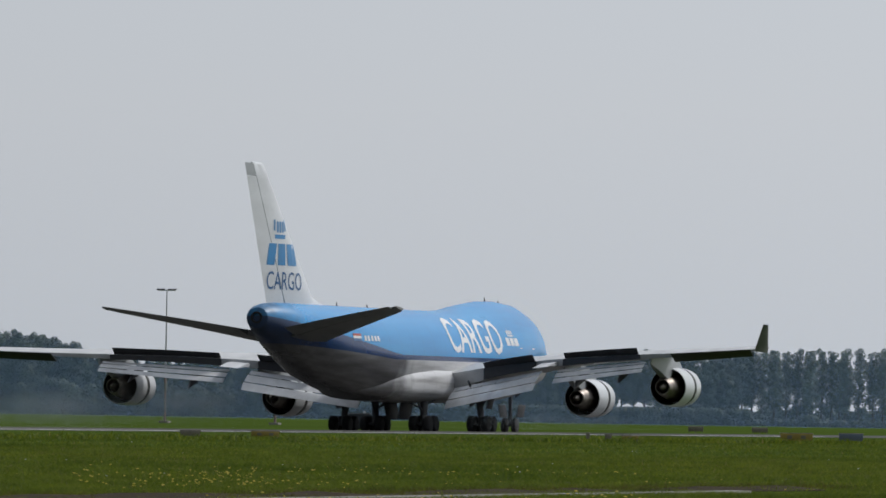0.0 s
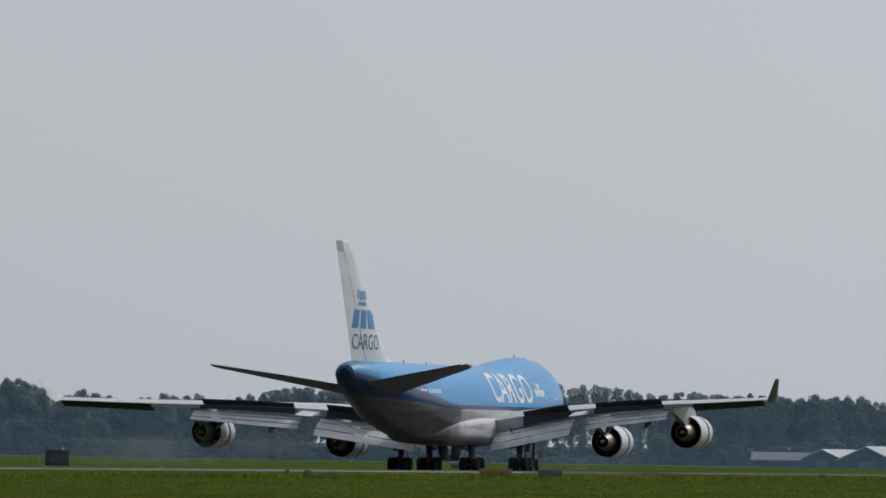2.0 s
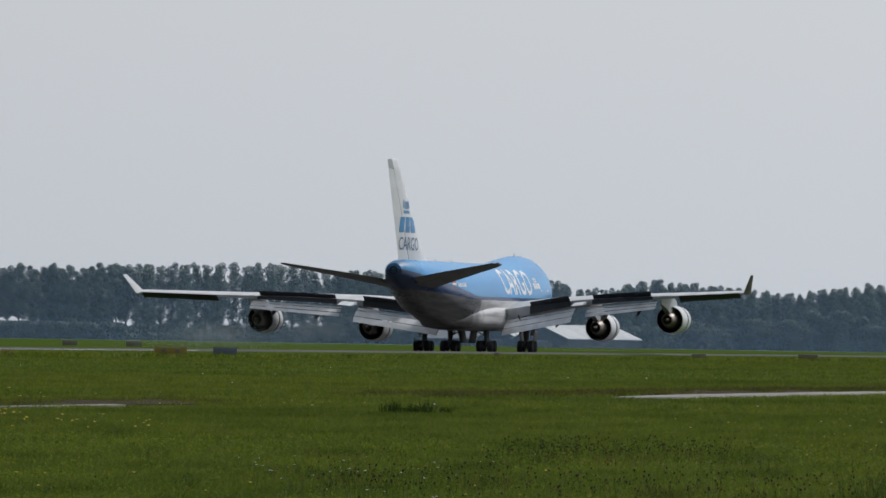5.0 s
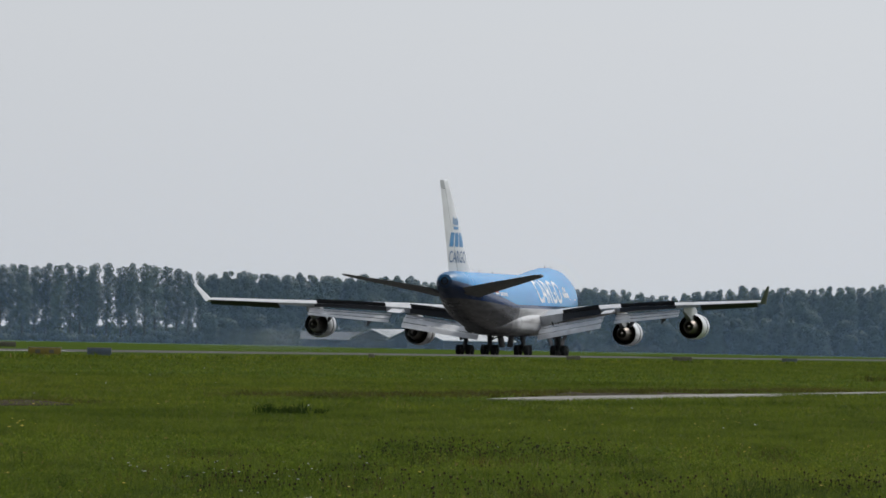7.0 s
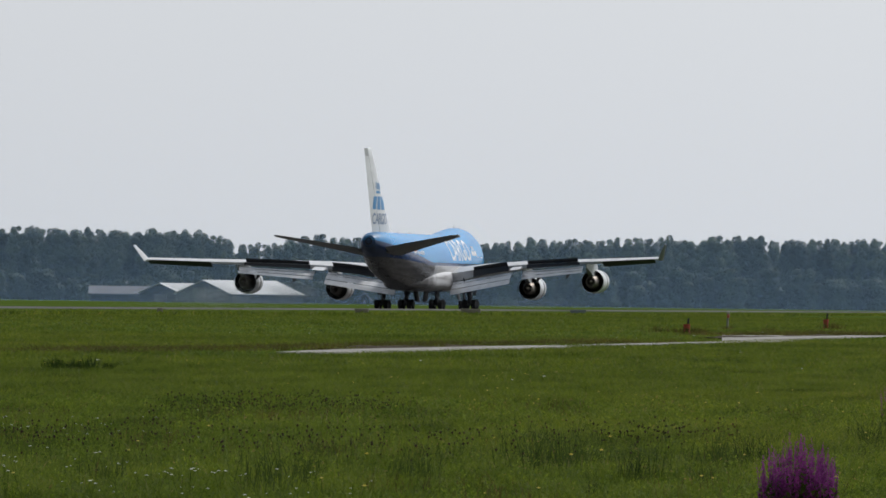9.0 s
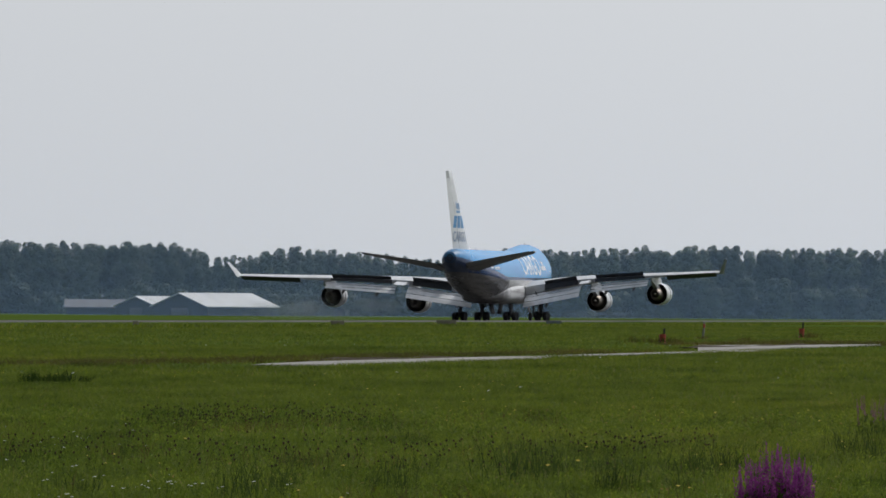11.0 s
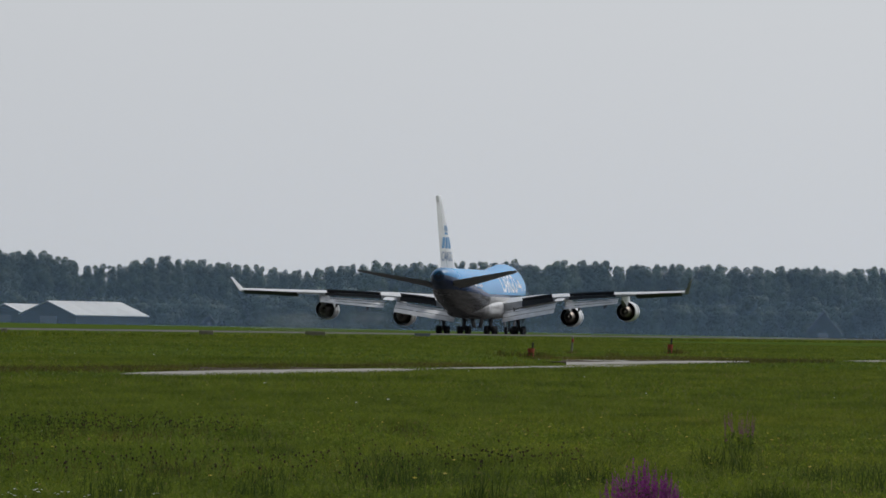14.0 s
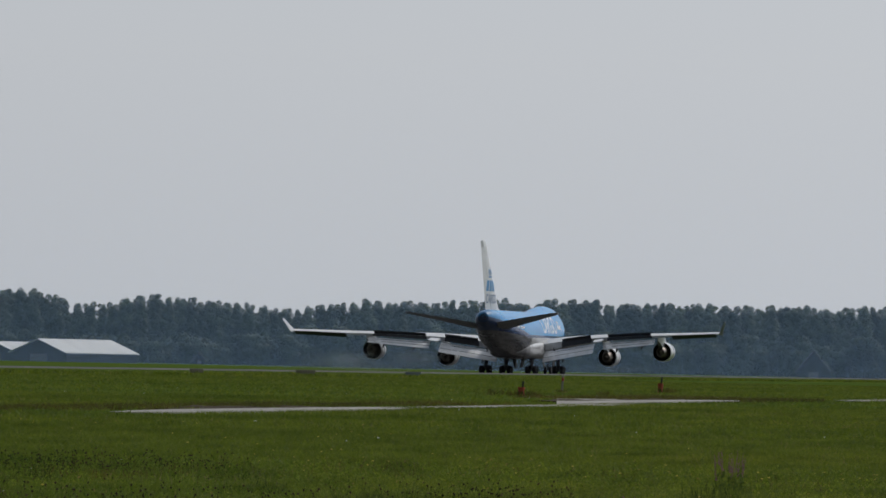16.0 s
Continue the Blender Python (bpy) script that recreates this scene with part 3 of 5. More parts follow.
def build_wing(side):
    tag = "port" if side < 0 else "starboard"
    spans = [2.2, 3.6, 5.5, 7.5, 9.8, 12.2, 14.5, 16.5, 18.8, 21.0, 23.5, 26.0, 28.6, 31.6]
    rings = [wing_ring(s, 0.0, 0.74 if s < 21.5 else 0.76, side) for s in spans]
    part("wing", ring_loft(rings), WING_PAINT, aircraft, "pale grey swept wing")
    # shade of the open cove, put in as a thin dark slice
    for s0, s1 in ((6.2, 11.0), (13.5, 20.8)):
        part("flap_cove", ring_loft([wing_ring(s0 + (s1 - s0) * k / 4, 0.742, 0.756, side) for k in range(5)]), DARK, aircraft, "cove behind the wing box, its shade painted dark")
    # trailing edge flaps in two bands, one under the other
    def te_points(s, da, dz):
        le, te, z, tc = wing_at(s)
        return le + (te - le) * 0.72 + da, z + (te - le) * 0.26 * 0.042 + dz

    for s0, s1, l0, l1, drop in ((3.45, 11.5, 1.5, 1.35, 0.0), (13.0, 21.3, 1.35, 0.9, 0.0)):
        inb = s0 < 5
        sets = ((0.25, -0.42, 0.86, 20, "fore_flap"), (1.25, -0.82, 1.4, 27, "main_flap"), (2.66, -1.57, 1.1, 42, "aft_flap")) if inb else ((0.1, -0.7, 1.0, 20, "fore_flap"), (1.25, -1.25, 1.4, 27, "main_flap"), (2.66, -2.1, 1.1, 40, "aft_flap"))
        for da, dz, ln, dr, nm in sets:
            sc = 0.82 if inb else 0.42
            k0 = sc * (1.0 if inb else 1.15)
            k1 = sc * (0.92 if inb else 0.85)
            a0, z0 = te_points(s0, da * k0, dz * k0)
            a1, z1 = te_points(s1, da * k1, dz * k1)
            panel((s0, a0, z0, ln * k0, dr), (s1, a1, z1, ln * k1, dr), side, 0.2 * k0, nm, FLAP, "lowered pale flap segment")
    # inboard aileron between the flaps
    a0, z0 = te_points(11.7, 0.1, 0.16)
    a1, z1 = te_points(12.9, 0.1, 0.16)
    panel((11.6, a0, z0, 2.9, 6), (12.9, a1, z1, 2.7, 6), side, 0.3, "inboard_aileron", FLAP, "")
    # outboard aileron, raised; the shade of its underside is painted dark
    a0, z0 = te_points(24.2, 0.35, -0.34)
    a1, z1 = te_points(30.8, 0.2, -0.26)
    panel((24.2, a0, z0, 1.5, -21), (31.2, a1, z1, 1.15, -22), side, 0.16, "outboard_aileron", DARK, "outboard aileron with underside shade painted dark")
    # spoilers, raised; the shade seen under them is painted on as near-black
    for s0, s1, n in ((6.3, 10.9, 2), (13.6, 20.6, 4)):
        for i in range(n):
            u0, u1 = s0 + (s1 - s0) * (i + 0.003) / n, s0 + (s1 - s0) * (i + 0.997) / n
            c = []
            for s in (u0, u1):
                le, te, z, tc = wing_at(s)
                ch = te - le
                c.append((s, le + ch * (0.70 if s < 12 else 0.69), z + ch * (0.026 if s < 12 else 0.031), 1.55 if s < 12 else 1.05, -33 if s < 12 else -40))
            panel(c[0], c[1], side, 0.07, "spoiler", DARK, "raised spoiler, its underside shade painted dark")
    # flap track fairings
    for s, ln, r in ((9.6, 4.4, 0.42), (5.2, 4.4, 0.42), (15.2, 4.0, 0.38), (19.2, 3.4, 0.32)):
        le, te, z, tc = wing_at(s)
        a = le + (te - le) * 0.52
        zz = z - 0.75
        rings = []
        for u, k, d in ((0, 0.05, 0.1), (0.15, 0.6, 0.0), (0.4, 1.0, -0.15), (0.65, 0.95, -0.5), (0.85, 0.6, -0.95), (1.0, 0.08, -1.35)):
            rings.append([Vector((side * s + r * 0.6 * k * math.cos(t), -(a + ln * u), zz + d * ln / 5 + r * k * math.sin(t))) for t in [2 * math.pi * i / 14 for i in range(14)]])
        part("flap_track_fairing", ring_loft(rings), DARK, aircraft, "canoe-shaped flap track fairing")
    # winglet
    le, te, z, tc = wing_at(31.6)
    rings = []
    for w in (0, 0.2, 0.45, 0.75, 1.0):
        s = 31.65 + 1.05 * w
        zz = z + 0.06 + 1.9 * w
        l = le + 0.6 + 3.6 * w
        ch = (te - le - 0.6) * (1 - w) + 1.35 * w
        ring = []
        for u, v in ((0, 0), (0.15, 0.05), (0.5, 0.055), (1, 0.004), (1, -0.004), (0.5, -0.055), (0.15, -0.05)):
            ring.append(Vector((side * (s + v * ch * 0.9), -(l + ch * u), zz - v * ch * 0.45)))
        rings.append(ring)
    wl = part("winglet", ring_loft(rings), (WING_PAINT, WINGLET_OUT), aircraft, "upswept winglet, white inside and dark grey-green outside")
    for f in wl.data.polygons:
        f.material_index = int(f.normal.x * side > 0.15)


for _side in (1, -1):
    build_wing(_side)


def build_engine(s, a, z):
    """Turbofan with the reverser sleeve slid aft, so that a gap, its shade painted black, shows round the cowl."""
    at = (s, -a, z)
    side = 1 if s > 0 else -1
    cowl = part("nacelle", spun([(0.5, 1.02), (0.15, 1.12), (0.0, 1.2), (0.05, 1.29), (0.4, 1.38), (1.1, 1.44), (1.75, 1.46), (1.75, 1.3), (1.0, 1.12), (0.5, 1.02)], at), WHITE, aircraft, "white engine cowl")
    part("inlet_lip", spun([(0.12, 1.11), (-0.02, 1.17), (-0.04, 1.22), (0.02, 1.3), (0.2, 1.345)], at), METAL, cowl, "bare metal inlet lip")
    part("reverser_gap", spun([(1.76, 1.42), (2.4, 1.42), (2.4, 1.2), (1.76, 1.2), (1.76, 1.42)], at), BLACK, cowl, "reverser gap with its shade painted black")
    part("reverser_sleeve", spun([(2.32, 1.3), (2.32, 1.46), (3.0, 1.47), (3.9, 1.43), (4.4, 1.38), (4.4, 1.34), (3.6, 1.33), (2.5, 1.29), (2.32, 1.3)], at), WHITE, cowl, "white reverser sleeve slid aft")
    # shade inside the duct is put in as black
    part("fan_duct", spun([(4.36, 1.335), (3.5, 1.31), (2.42, 1.26), (1.2, 1.1), (1.0, 0.3), (0.9, 0.02)], at), BLACK, cowl, "fan duct with its inner shade painted black")
    part("core_cowl", spun([(2.2, 1.04), (3.5, 0.98), (4.8, 0.78), (5.9, 0.56), (5.9, 0.5), (5.3, 0.5)], at), HOT_METAL, cowl, "heat-stained metal core cowl")
    part("exhaust_plug", spun([(5.2, 0.5), (5.3, 0.36), (5.9, 0.26), (6.2, 0.12), (6.3, 0.02)], at), HOT_METAL, cowl, "tapered exhaust plug")
    part("fan_spinner", spun([(0.35, 0.02), (0.6, 0.22), (0.95, 0.36), (1.0, 1.05)], at), STEEL, cowl)
    le, te, zt, tc = wing_at(abs(s))
    rings = []
    for aa, z0, z1, w in ((a + 1.2, z + 1.25, z + 1.55, 0.12), (a + 2.2, z + 1.0, z + 1.95, 0.24), (a + 3.8, z + 0.85, z + 2.25, 0.28), (a + 5.2, z + 0.55, zt + 0.35, 0.28), (a + 7.2, z + 1.15, zt + 0.25, 0.24), (a + 9.0, zt - 0.35, zt + 0.15, 0.08)):
        z1 = min(z1, zt + 0.5)
        rings.append([Vector((s + w, -aa, z0)), Vector((s + w, -aa, z1)), Vector((s - w, -aa, z1)), Vector((s - w, -aa, z0))])
    part("pylon", ring_loft(rings), GREY, aircraft, "engine pylon")


for _s, _a, _z in ((12.15, 23.7, 2.65), (21.65, 33.0, 3.42), (-12.15, 23.7, 2.65), (-21.65, 33.0, 3.42)):
    build_engine(_s, _a, _z)


def build_tail():
    # fin and rudder
    def fin_ring(w, f0, f1):
        z = 8.9 + (19.17 - 8.9) * w
        le = 55.1 + (66.6 - 55.1) * w
        te = 65.5 + (70.4 - 65.5) * w
        tc = 0.10 - 0.01 * w
        ring = foil(0, 0, te - le, 0, tc, f0, f1, 0.0, 0.0)
        return [Vector((p.z, p.y - le, z)) for p in ring]

    ws = [0, 0.12, 0.3, 0.5, 0.7, 0.9, 0.985]

    def hinge(w):
        return 0.69 - 0.07 * w

    bm = ring_loft([fin_ring(w, 0.0, hinge(w)) for w in ws] + [[Vector((0.3 * p.x, p.y - 0.1, p.z + 0.14)) for p in fin_ring(0.985, 0.0, hinge(0.985))]])
    part("fin", bm, WHITE, aircraft, "white tail fin")
    part("rudder", ring_loft([fin_ring(w, hinge(w) + 0.016, 1.0) for w in ws[:-1]]), WHITE, aircraft, "white rudder")
    part("fin_cap", ring_loft([fin_ring(w, hinge(w) + 0.016, 1.0) for w in (0.905, 0.95, 0.99)]), GREY, aircraft, "grey fin cap")
    rings = []
    for a, h, w in ((52.8, 0.0, 0.05), (54.2, 0.2, 0.16), (55.8, 0.6, 0.28), (58, 0.8, 0.36), (60, 0.3, 0.4)):
        rings.append([Vector((w * 1.6, -a, 9.0)), Vector((w, -a, 9.15 + h * 0.5)), Vector((0, -a, 9.2 + h)), Vector((-w, -a, 9.15 + h * 0.5)), Vector((-w * 1.6, -a, 9.0))])
    part("fin_fillet", ring_loft(rings), WHITE, aircraft, "white fillet at the foot of the fin")

    def skin(a, z, side):
        w = (z - 8.9) / (19.17 - 8.9)
        le, te = 55.1 + (66.6 - 55.1) * w, 65.5 + (70.4 - 65.5) * w
        x = min(max((a - le) / (te - le), 0.0), 1.0)
        tc = 0.10 - 0.01 * w
        t = 5 * tc * (0.2969 * math.sqrt(x) - 0.126 * x - 0.3516 * x * x + 0.2843 * x ** 3 - 0.1036 * x ** 4) * (te - le)
        return Vector((side * (t + 0.02), -a, z))

    for side in (1, -1):
        def on_fin(a0, a1, z0, z1):
            return lambda u, v: skin((a0 + (a1 - a0) * u) if side > 0 else (a1 + (a0 - a1) * u), z0 + (z1 - z0) * v, side)

        bm = text_mesh("CARGO", 1.0)
        slice_rows(bm, 4)
        part("lettering", laid_on(bm, on_fin(65.8, 59.3, 10.15, 11.45)), TXT_NAVY, aircraft, "navy letters reading CARGO", False)
        # plain blue mark: three leaning blocks, a bar and five short bars above
        fn = on_fin(66.1, 60.3, 11.9, 13.45)
        for u0, u1, lean in ((0.02, 0.26, 0.06), (0.36, 0.60, 0.0), (0.68, 1.0, -0.04)):
            rings = [[fn(u0 + lean * (v / 4), v / 4), fn((u0 + u1) / 2 + lean * (v / 4), v / 4), fn(u1 + lean * (v / 4), v / 4)] for v in range(5)]
            part("mark_block", ring_loft(rings, None, False, False), TXT_BLUE, aircraft, smooth=False)
        fn = on_fin(64.9, 62.45, 13.8, 15.3)
        for u0, u1, v0, v1 in ((0.1, 0.95, 0.0, 0.2), (0.0, 0.12, 0.38, 0.9), (0.24, 0.38, 0.3, 0.82), (0.46, 0.6, 0.3, 0.82), (0.68, 0.82, 0.3, 0.82), (0.9, 1.02, 0.38, 0.9)):
            rings = [[fn(u0, v0 + (v1 - v0) * k / 2), fn((u0 + u1) / 2, v0 + (v1 - v0) * k / 2), fn(u1, v0 + (v1 - v0) * k / 2)] for k in range(3)]
            part("mark_block", ring_loft(rings, None, False, False), TXT_BLUE, aircraft, smooth=False)
        # tailplane
        st = [(0.8, 57.3, 66.6, 7.25), (1.8, 58.2, 66.9, 7.4), (5, 61.3, 68.0, 7.95), (8.5, 64.8, 69.2, 8.5), (10.6, 66.9, 69.9, 8.82), (11.1, 67.9, 70.1, 8.88)]
        rings = [[Vector((side * p.x, p.y, p.z)) for p in foil(s, le, te - le, z, 0.08, 0, 0.72, -5.5, -0.012)] for s, le, te, z in st]
        part("tailplane", ring_loft(rings), TAIL_GREY, aircraft, "grey tailplane")
        rings = [[Vector((side * p.x, p.y, p.z)) for p in foil(s, le, te - le, z - 0.02, 0.08, 0.725, 1.0, -5.5, -0.012)] for s, le, te, z in st[1:-1]]
        part("elevator", ring_loft(rings), TAIL_GREY, aircraft, "grey elevator")


build_tail()


def wheel_into(parent, x, y, r=0.63, w=0.54):
    n = 28
    prof = [(-0.5, 0.56), (-0.5, 0.80), (-0.42, 0.93), (-0.25, 0.99), (0.25, 0.99), (0.42, 0.93), (0.5, 0.80), (0.5, 0.56)]
    rings = [[Vector((x + u * w, y + k * r * math.cos(2 * math.pi * i / n), r + k * r * math.sin(2 * math.pi * i / n))) for i in range(n)] for u, k in prof]
    tyre = part("tyre", ring_loft(rings), RUBBER, parent, "black tyre")
    prof = [(-0.46, 0.58), (-0.36, 0.3), (-0.36, 0.12), (0.36, 0.12), (0.36, 0.3), (0.46, 0.58)]
    rings = [[Vector((x + u * w, y + k * r * math.cos(2 * math.pi * i / n), r + k * r * math.sin(2 * math.pi * i / n))) for i in range(n)] for u, k in prof]
    part("rim", ring_loft(rings), STEEL, tyre, "grey wheel rim")


def build_gear():
    for s, a, top, name in ((5.5, 32.2, 4.2, "wing"), (-5.5, 32.2, 4.2, "wing"), (1.92, 35.3, 3.0, "body"), (-1.92, 35.3, 3.0, "body")):
        leg = part("main_gear_leg", tube_bm((s, -a, 0.62), (s * (0.93 if name == "wing" else 1.0), -a, top), 0.24, 0.32, 16), STEEL, aircraft, "steel landing gear leg")
        part("bogie_beam", box_bm((0.22, 1.9, 0.24), (s, -a, 0.62), 0.04), STEEL, leg)
        for dy in (0.735, -0.735):
            part("axle", tube_bm((s - 0.66, -a + dy, 0.62), (s + 0.66, -a + dy, 0.62), 0.08), STEEL, leg)
            for dx in (0.56, -0.56):
                wheel_into(leg, s + dx, -a + dy)
        part("drag_brace", tube_bm((s, -a, 1.5), (s * 0.75, -a + 1.8, top - 0.2), 0.07), STEEL, leg)
        part("side_brace", tube_bm((s, -a, 1.7), (s - math.copysign(1.4, s), -a - 0.2, top - 0.6), 0.07), STEEL, leg)
        part("retraction_arm", tube_bm((s, -a, 2.0), (s + math.copysign(0.9, s), -a + 0.9, top - 0.3), 0.09), STEEL, leg)
        part("aft_brace", tube_bm((s, -a, 1.35), (s * 0.9, -a - 1.7, top - 0.3), 0.08), STEEL, leg)
        part("truck_actuator", tube_bm((s + 0.12, -a - 0.1, 1.5), (s + 0.12, -a - 0.8, 0.75), 0.06), STEEL, leg)
        part("torque_link", box_bm((0.12, 0.5, 0.1), (s, -a - 0.3, 1.2), 0.02, (30, 0, 0)), STEEL, leg)
        if name == "wing":
            part("gear_door", box_bm((0.07, 1.5, 1.5), (s + math.copysign(0.62, s), -a + 0.3, 2.5), 0.03, (0, math.copysign(14, s), 0)), DARK, leg, "open gear door")
        else:
            part("gear_door", box_bm((0.08, 3.0, 1.6), (s * 0.3, -a - 0.3, 1.75), 0.03, (0, math.copysign(-12, s), 0)), DARK, leg, "open gear door")
    leg = part("nose_gear_leg", tube_bm((0, -7.9, 0.6), (0, -7.7, 3.5), 0.13, 0.16, 16), STEEL, aircraft, "steel nose gear leg")
    part("axle", tube_bm((-0.5, -7.9, 0.6), (0.5, -7.9, 0.6), 0.07), STEEL, leg)
    for dx in (0.42, -0.42):
        wheel_into(leg, dx, -7.9, 0.6, 0.4)
    for sx in (1, -1):
        part("gear_door", box_bm((0.06, 1.9, 1.0), (0.75 * sx, -7.4, 1.75), 0.03, (0, 10 * sx, 0)), DARK, leg, "open nose gear door")


build_gear()



# ---- signs, masts, markers, barns ----
def build_sign(left, x_line, w, h, mat, label, dist=None):
    d = dist or -x_line / math.sin(radians(left))
    p = bearing(left, d)
    th = thing("airfield_sign", label, "sign", Matrix.Translation(p) @ pose(0, 0, 0, 0, 0, left), group="signs along the runway")
    part("panel", box_bm((w, 0.22, h), (0, 0, 0.18 + h / 2), 0.03), mat, th)
    part("frame", box_bm((w + 0.08, 0.12, 0.07), (0, 0, 0.2 + h), 0.02), BROWN, th)
    n = max(2, int(w / 0.8) + 1)
    for i in range(n):
        part("leg", tube_bm((-w * 0.42 + w * 0.84 * i / (n - 1), 0, -0.05), (-w * 0.42 + w * 0.84 * i / (n - 1), 0, 0.22), 0.035), STEEL, th)
    if mat is YELLOW:
        for i in range(n - 1):
            part("bar", box_bm((w / n * 0.45, 0.02, h * 0.5), (-w * 0.42 + w * 0.84 * (i + 0.5) / (n - 1), -0.12, 0.18 + h / 2), 0.0), BROWN, th, "dark bars of unreadable writing", smooth=False)


for left, w, h, mat, label in (
    (15.50, 2.3, 0.5, YELLOW, "yellow runway sign board with dark bars"), (15.10, 1.75, 0.52, BLUEGREY, "blue-grey back of a runway sign"),
    
    (16.72, 1.1, 0.22, YELLOW, "low faded yellow runway sign"), (16.88, 0.45, 0.28, BROWN, "small dark runway light box"), (17.03, 0.24, 0.38, BROWN, "small dark marker box"),
    (11.62, 1.3, 0.34, BROWN, "weathered brown runway sign"), (10.82, 2.0, 0.4, BROWN, "wide weathered brown runway sign"), (10.03, 1.7, 0.36, BLUEGREY, "blue-grey back of a runway sign"),
    (19.40, 1.6, 0.3, YELLOW, "low faded yellow runway sign"), (19.95, 1.1, 0.3, BROWN, "weathered brown runway sign"), (13.1, 0.5, 0.3, BROWN, "small dark runway light box"),
):
    build_sign(left, -147.5, w, h, mat, label)

for left, w, h in ((15.77, 1.8, 0.5), (16.24, 1.7, 0.5)):
    build_sign(left, 0, w, h, BROWN, "weathered grey-brown runway sign beyond the runway", 885)

cab = thing("equipment_cabinet", "dark equipment cabinet with a flat roof on the grass", "cabinet", Matrix.Translation(bearing(18.72, 780)) @ pose(0, 0, 0, 0, 0, 20))
part("body", box_bm((2.4, 1.6, 1.5), (0, 0, 0.75), 0.05), CABINET, cab)
part("roof", box_bm((2.6, 1.8, 0.12), (0, 0, 1.56), 0.03), ROOF_GREY, cab)
part("door", box_bm((0.9, 0.05, 1.2), (-0.4, -0.81, 0.7), 0.02), CABINET, cab)
part("lamp_dome", spun([(0, 0.14), (0.0, 0.02)], (0.6, 0, 1.7), 12), WHITE, cab)


def build_mast(left, dist, height):
    th = thing("floodlight_mast", "slim grey floodlight mast with a red and white foot", "mast", Matrix.Translation(bearing(left, dist)), group="floodlight masts")
    part("pole", tube_bm((0, 0, 0), (0, 0, height), 0.13, 0.06, 14), GREY, th)
    for i in range(5):
        part("band", tube_bm((0, 0, 0.3 + i * 1.15), (0, 0, 1.45 + i * 1.15), 0.15, 0.145, 14), PINKISH if i % 2 == 0 else CONCRETE, th)
    part("crossbar", tube_bm((-1.15, 0, height - 0.1), (1.15, 0, height - 0.1), 0.045), GREY, th)
    for x in (-1.05, -0.45, 0.45, 1.05):
        part("floodlight", box_bm((0.5, 0.4, 0.11), (x, -0.1, height + 0.03), 0.03, (18, 0, 0)), STEEL, th)
    part("foot", box_bm((1.2, 1.2, 0.3), (0, 0, 0.12), 0.05), CONCRETE, th)


build_mast(19.33, 950, 16.8)
build_mast(20.14, 960, 16.4)


def build_marker(left, dist, h, kind):
    p = Matrix.Translation(bearing(left, dist))
    if kind == "cone":
        th = thing("marker_post", "orange-red marker post with a black top", "marker", p, group="marker posts")
        part("base", tube_bm((0, 0, 0), (0, 0, h * 0.1), 0.2, 0.19, 16), RED, th)
        part("body", tube_bm((0, 0, h * 0.1), (0, 0, h * 0.6), 0.14, 0.19, 16), RED, th)
        part("top", tube_bm((0.06, 0, h * 0.6), (0.09, 0, h), 0.05, 0.055, 12), BLACK, th, "black top")
    else:
        th = thing("marker_stake", "thin pale wooden stake with a faded orange band", "marker", p)
        part("stake", box_bm((0.11, 0.11, h), (0, 0, h / 2), 0.015, (0, 3, 0)), CONCRETE, th)
        part("band", box_bm((0.13, 0.13, h * 0.2), (0.03, 0, h * 0.75), 0.01, (0, 3, 0)), RED, th)


build_marker(9.23, 404, 0.76, "cone")
build_marker(8.93, 470, 1.05, "stake")
build_marker(8.21, 500, 1.02, "cone")


def build_barn(name, left, dist, length, width, eave, ridge, turn, roof_mat, label):
    """Gabled barn; its ridge runs along local x."""
    th = thing(name, label, "barn", Matrix.Translation(bearing(left, dist)) @ pose(0, 0, 0, 0, 0, turn))
    L, W = length / 2, width / 2
    prof = [(-W, -0.2), (-W, eave), (0, ridge), (W, eave), (W, -0.2)]
    part("wall", ring_loft([[Vector((x, y, z)) for y, z in prof] for x in (-L, L)]), BARN_WALL, th, "dark barn wall", False)
    for sy in (1, -1):
        ex = 0.5
        d = (ridge - eave) / W
        low = (sy * (W + ex), eave - d * ex + 0.05)
        top = (0, ridge + 0.05)
        ring = [[Vector((x, low[0], low[1])), Vector((x, top[0], top[1])), Vector((x, top[0], top[1] + 0.18)), Vector((x, low[0], low[1] + 0.18))] for x in (-L - ex, L + ex)]
        part("roof", ring_loft(ring), roof_mat, th, "", False)
        for k in range(1, int(length / 1.2)):
            x = -L + k * length / int(length / 1.2)
            ring = [[Vector((x + dx, low[0], low[1] + 0.18)), Vector((x + dx, top[0], top[1] + 0.18)), Vector((x + dx, top[0], top[1] + 0.23)), Vector((x + dx, low[0], low[1] + 0.23))] for dx in (-0.04, 0.04)]
            part("roof_seam", ring_loft(ring), roof_mat, th, "", False)
    part("door", box_bm((0.12, width * 0.3, eave * 0.85), (-L - 0.04, 0, eave * 0.43), 0.03), ROOF_GREY, th, "sliding barn door")
    return th


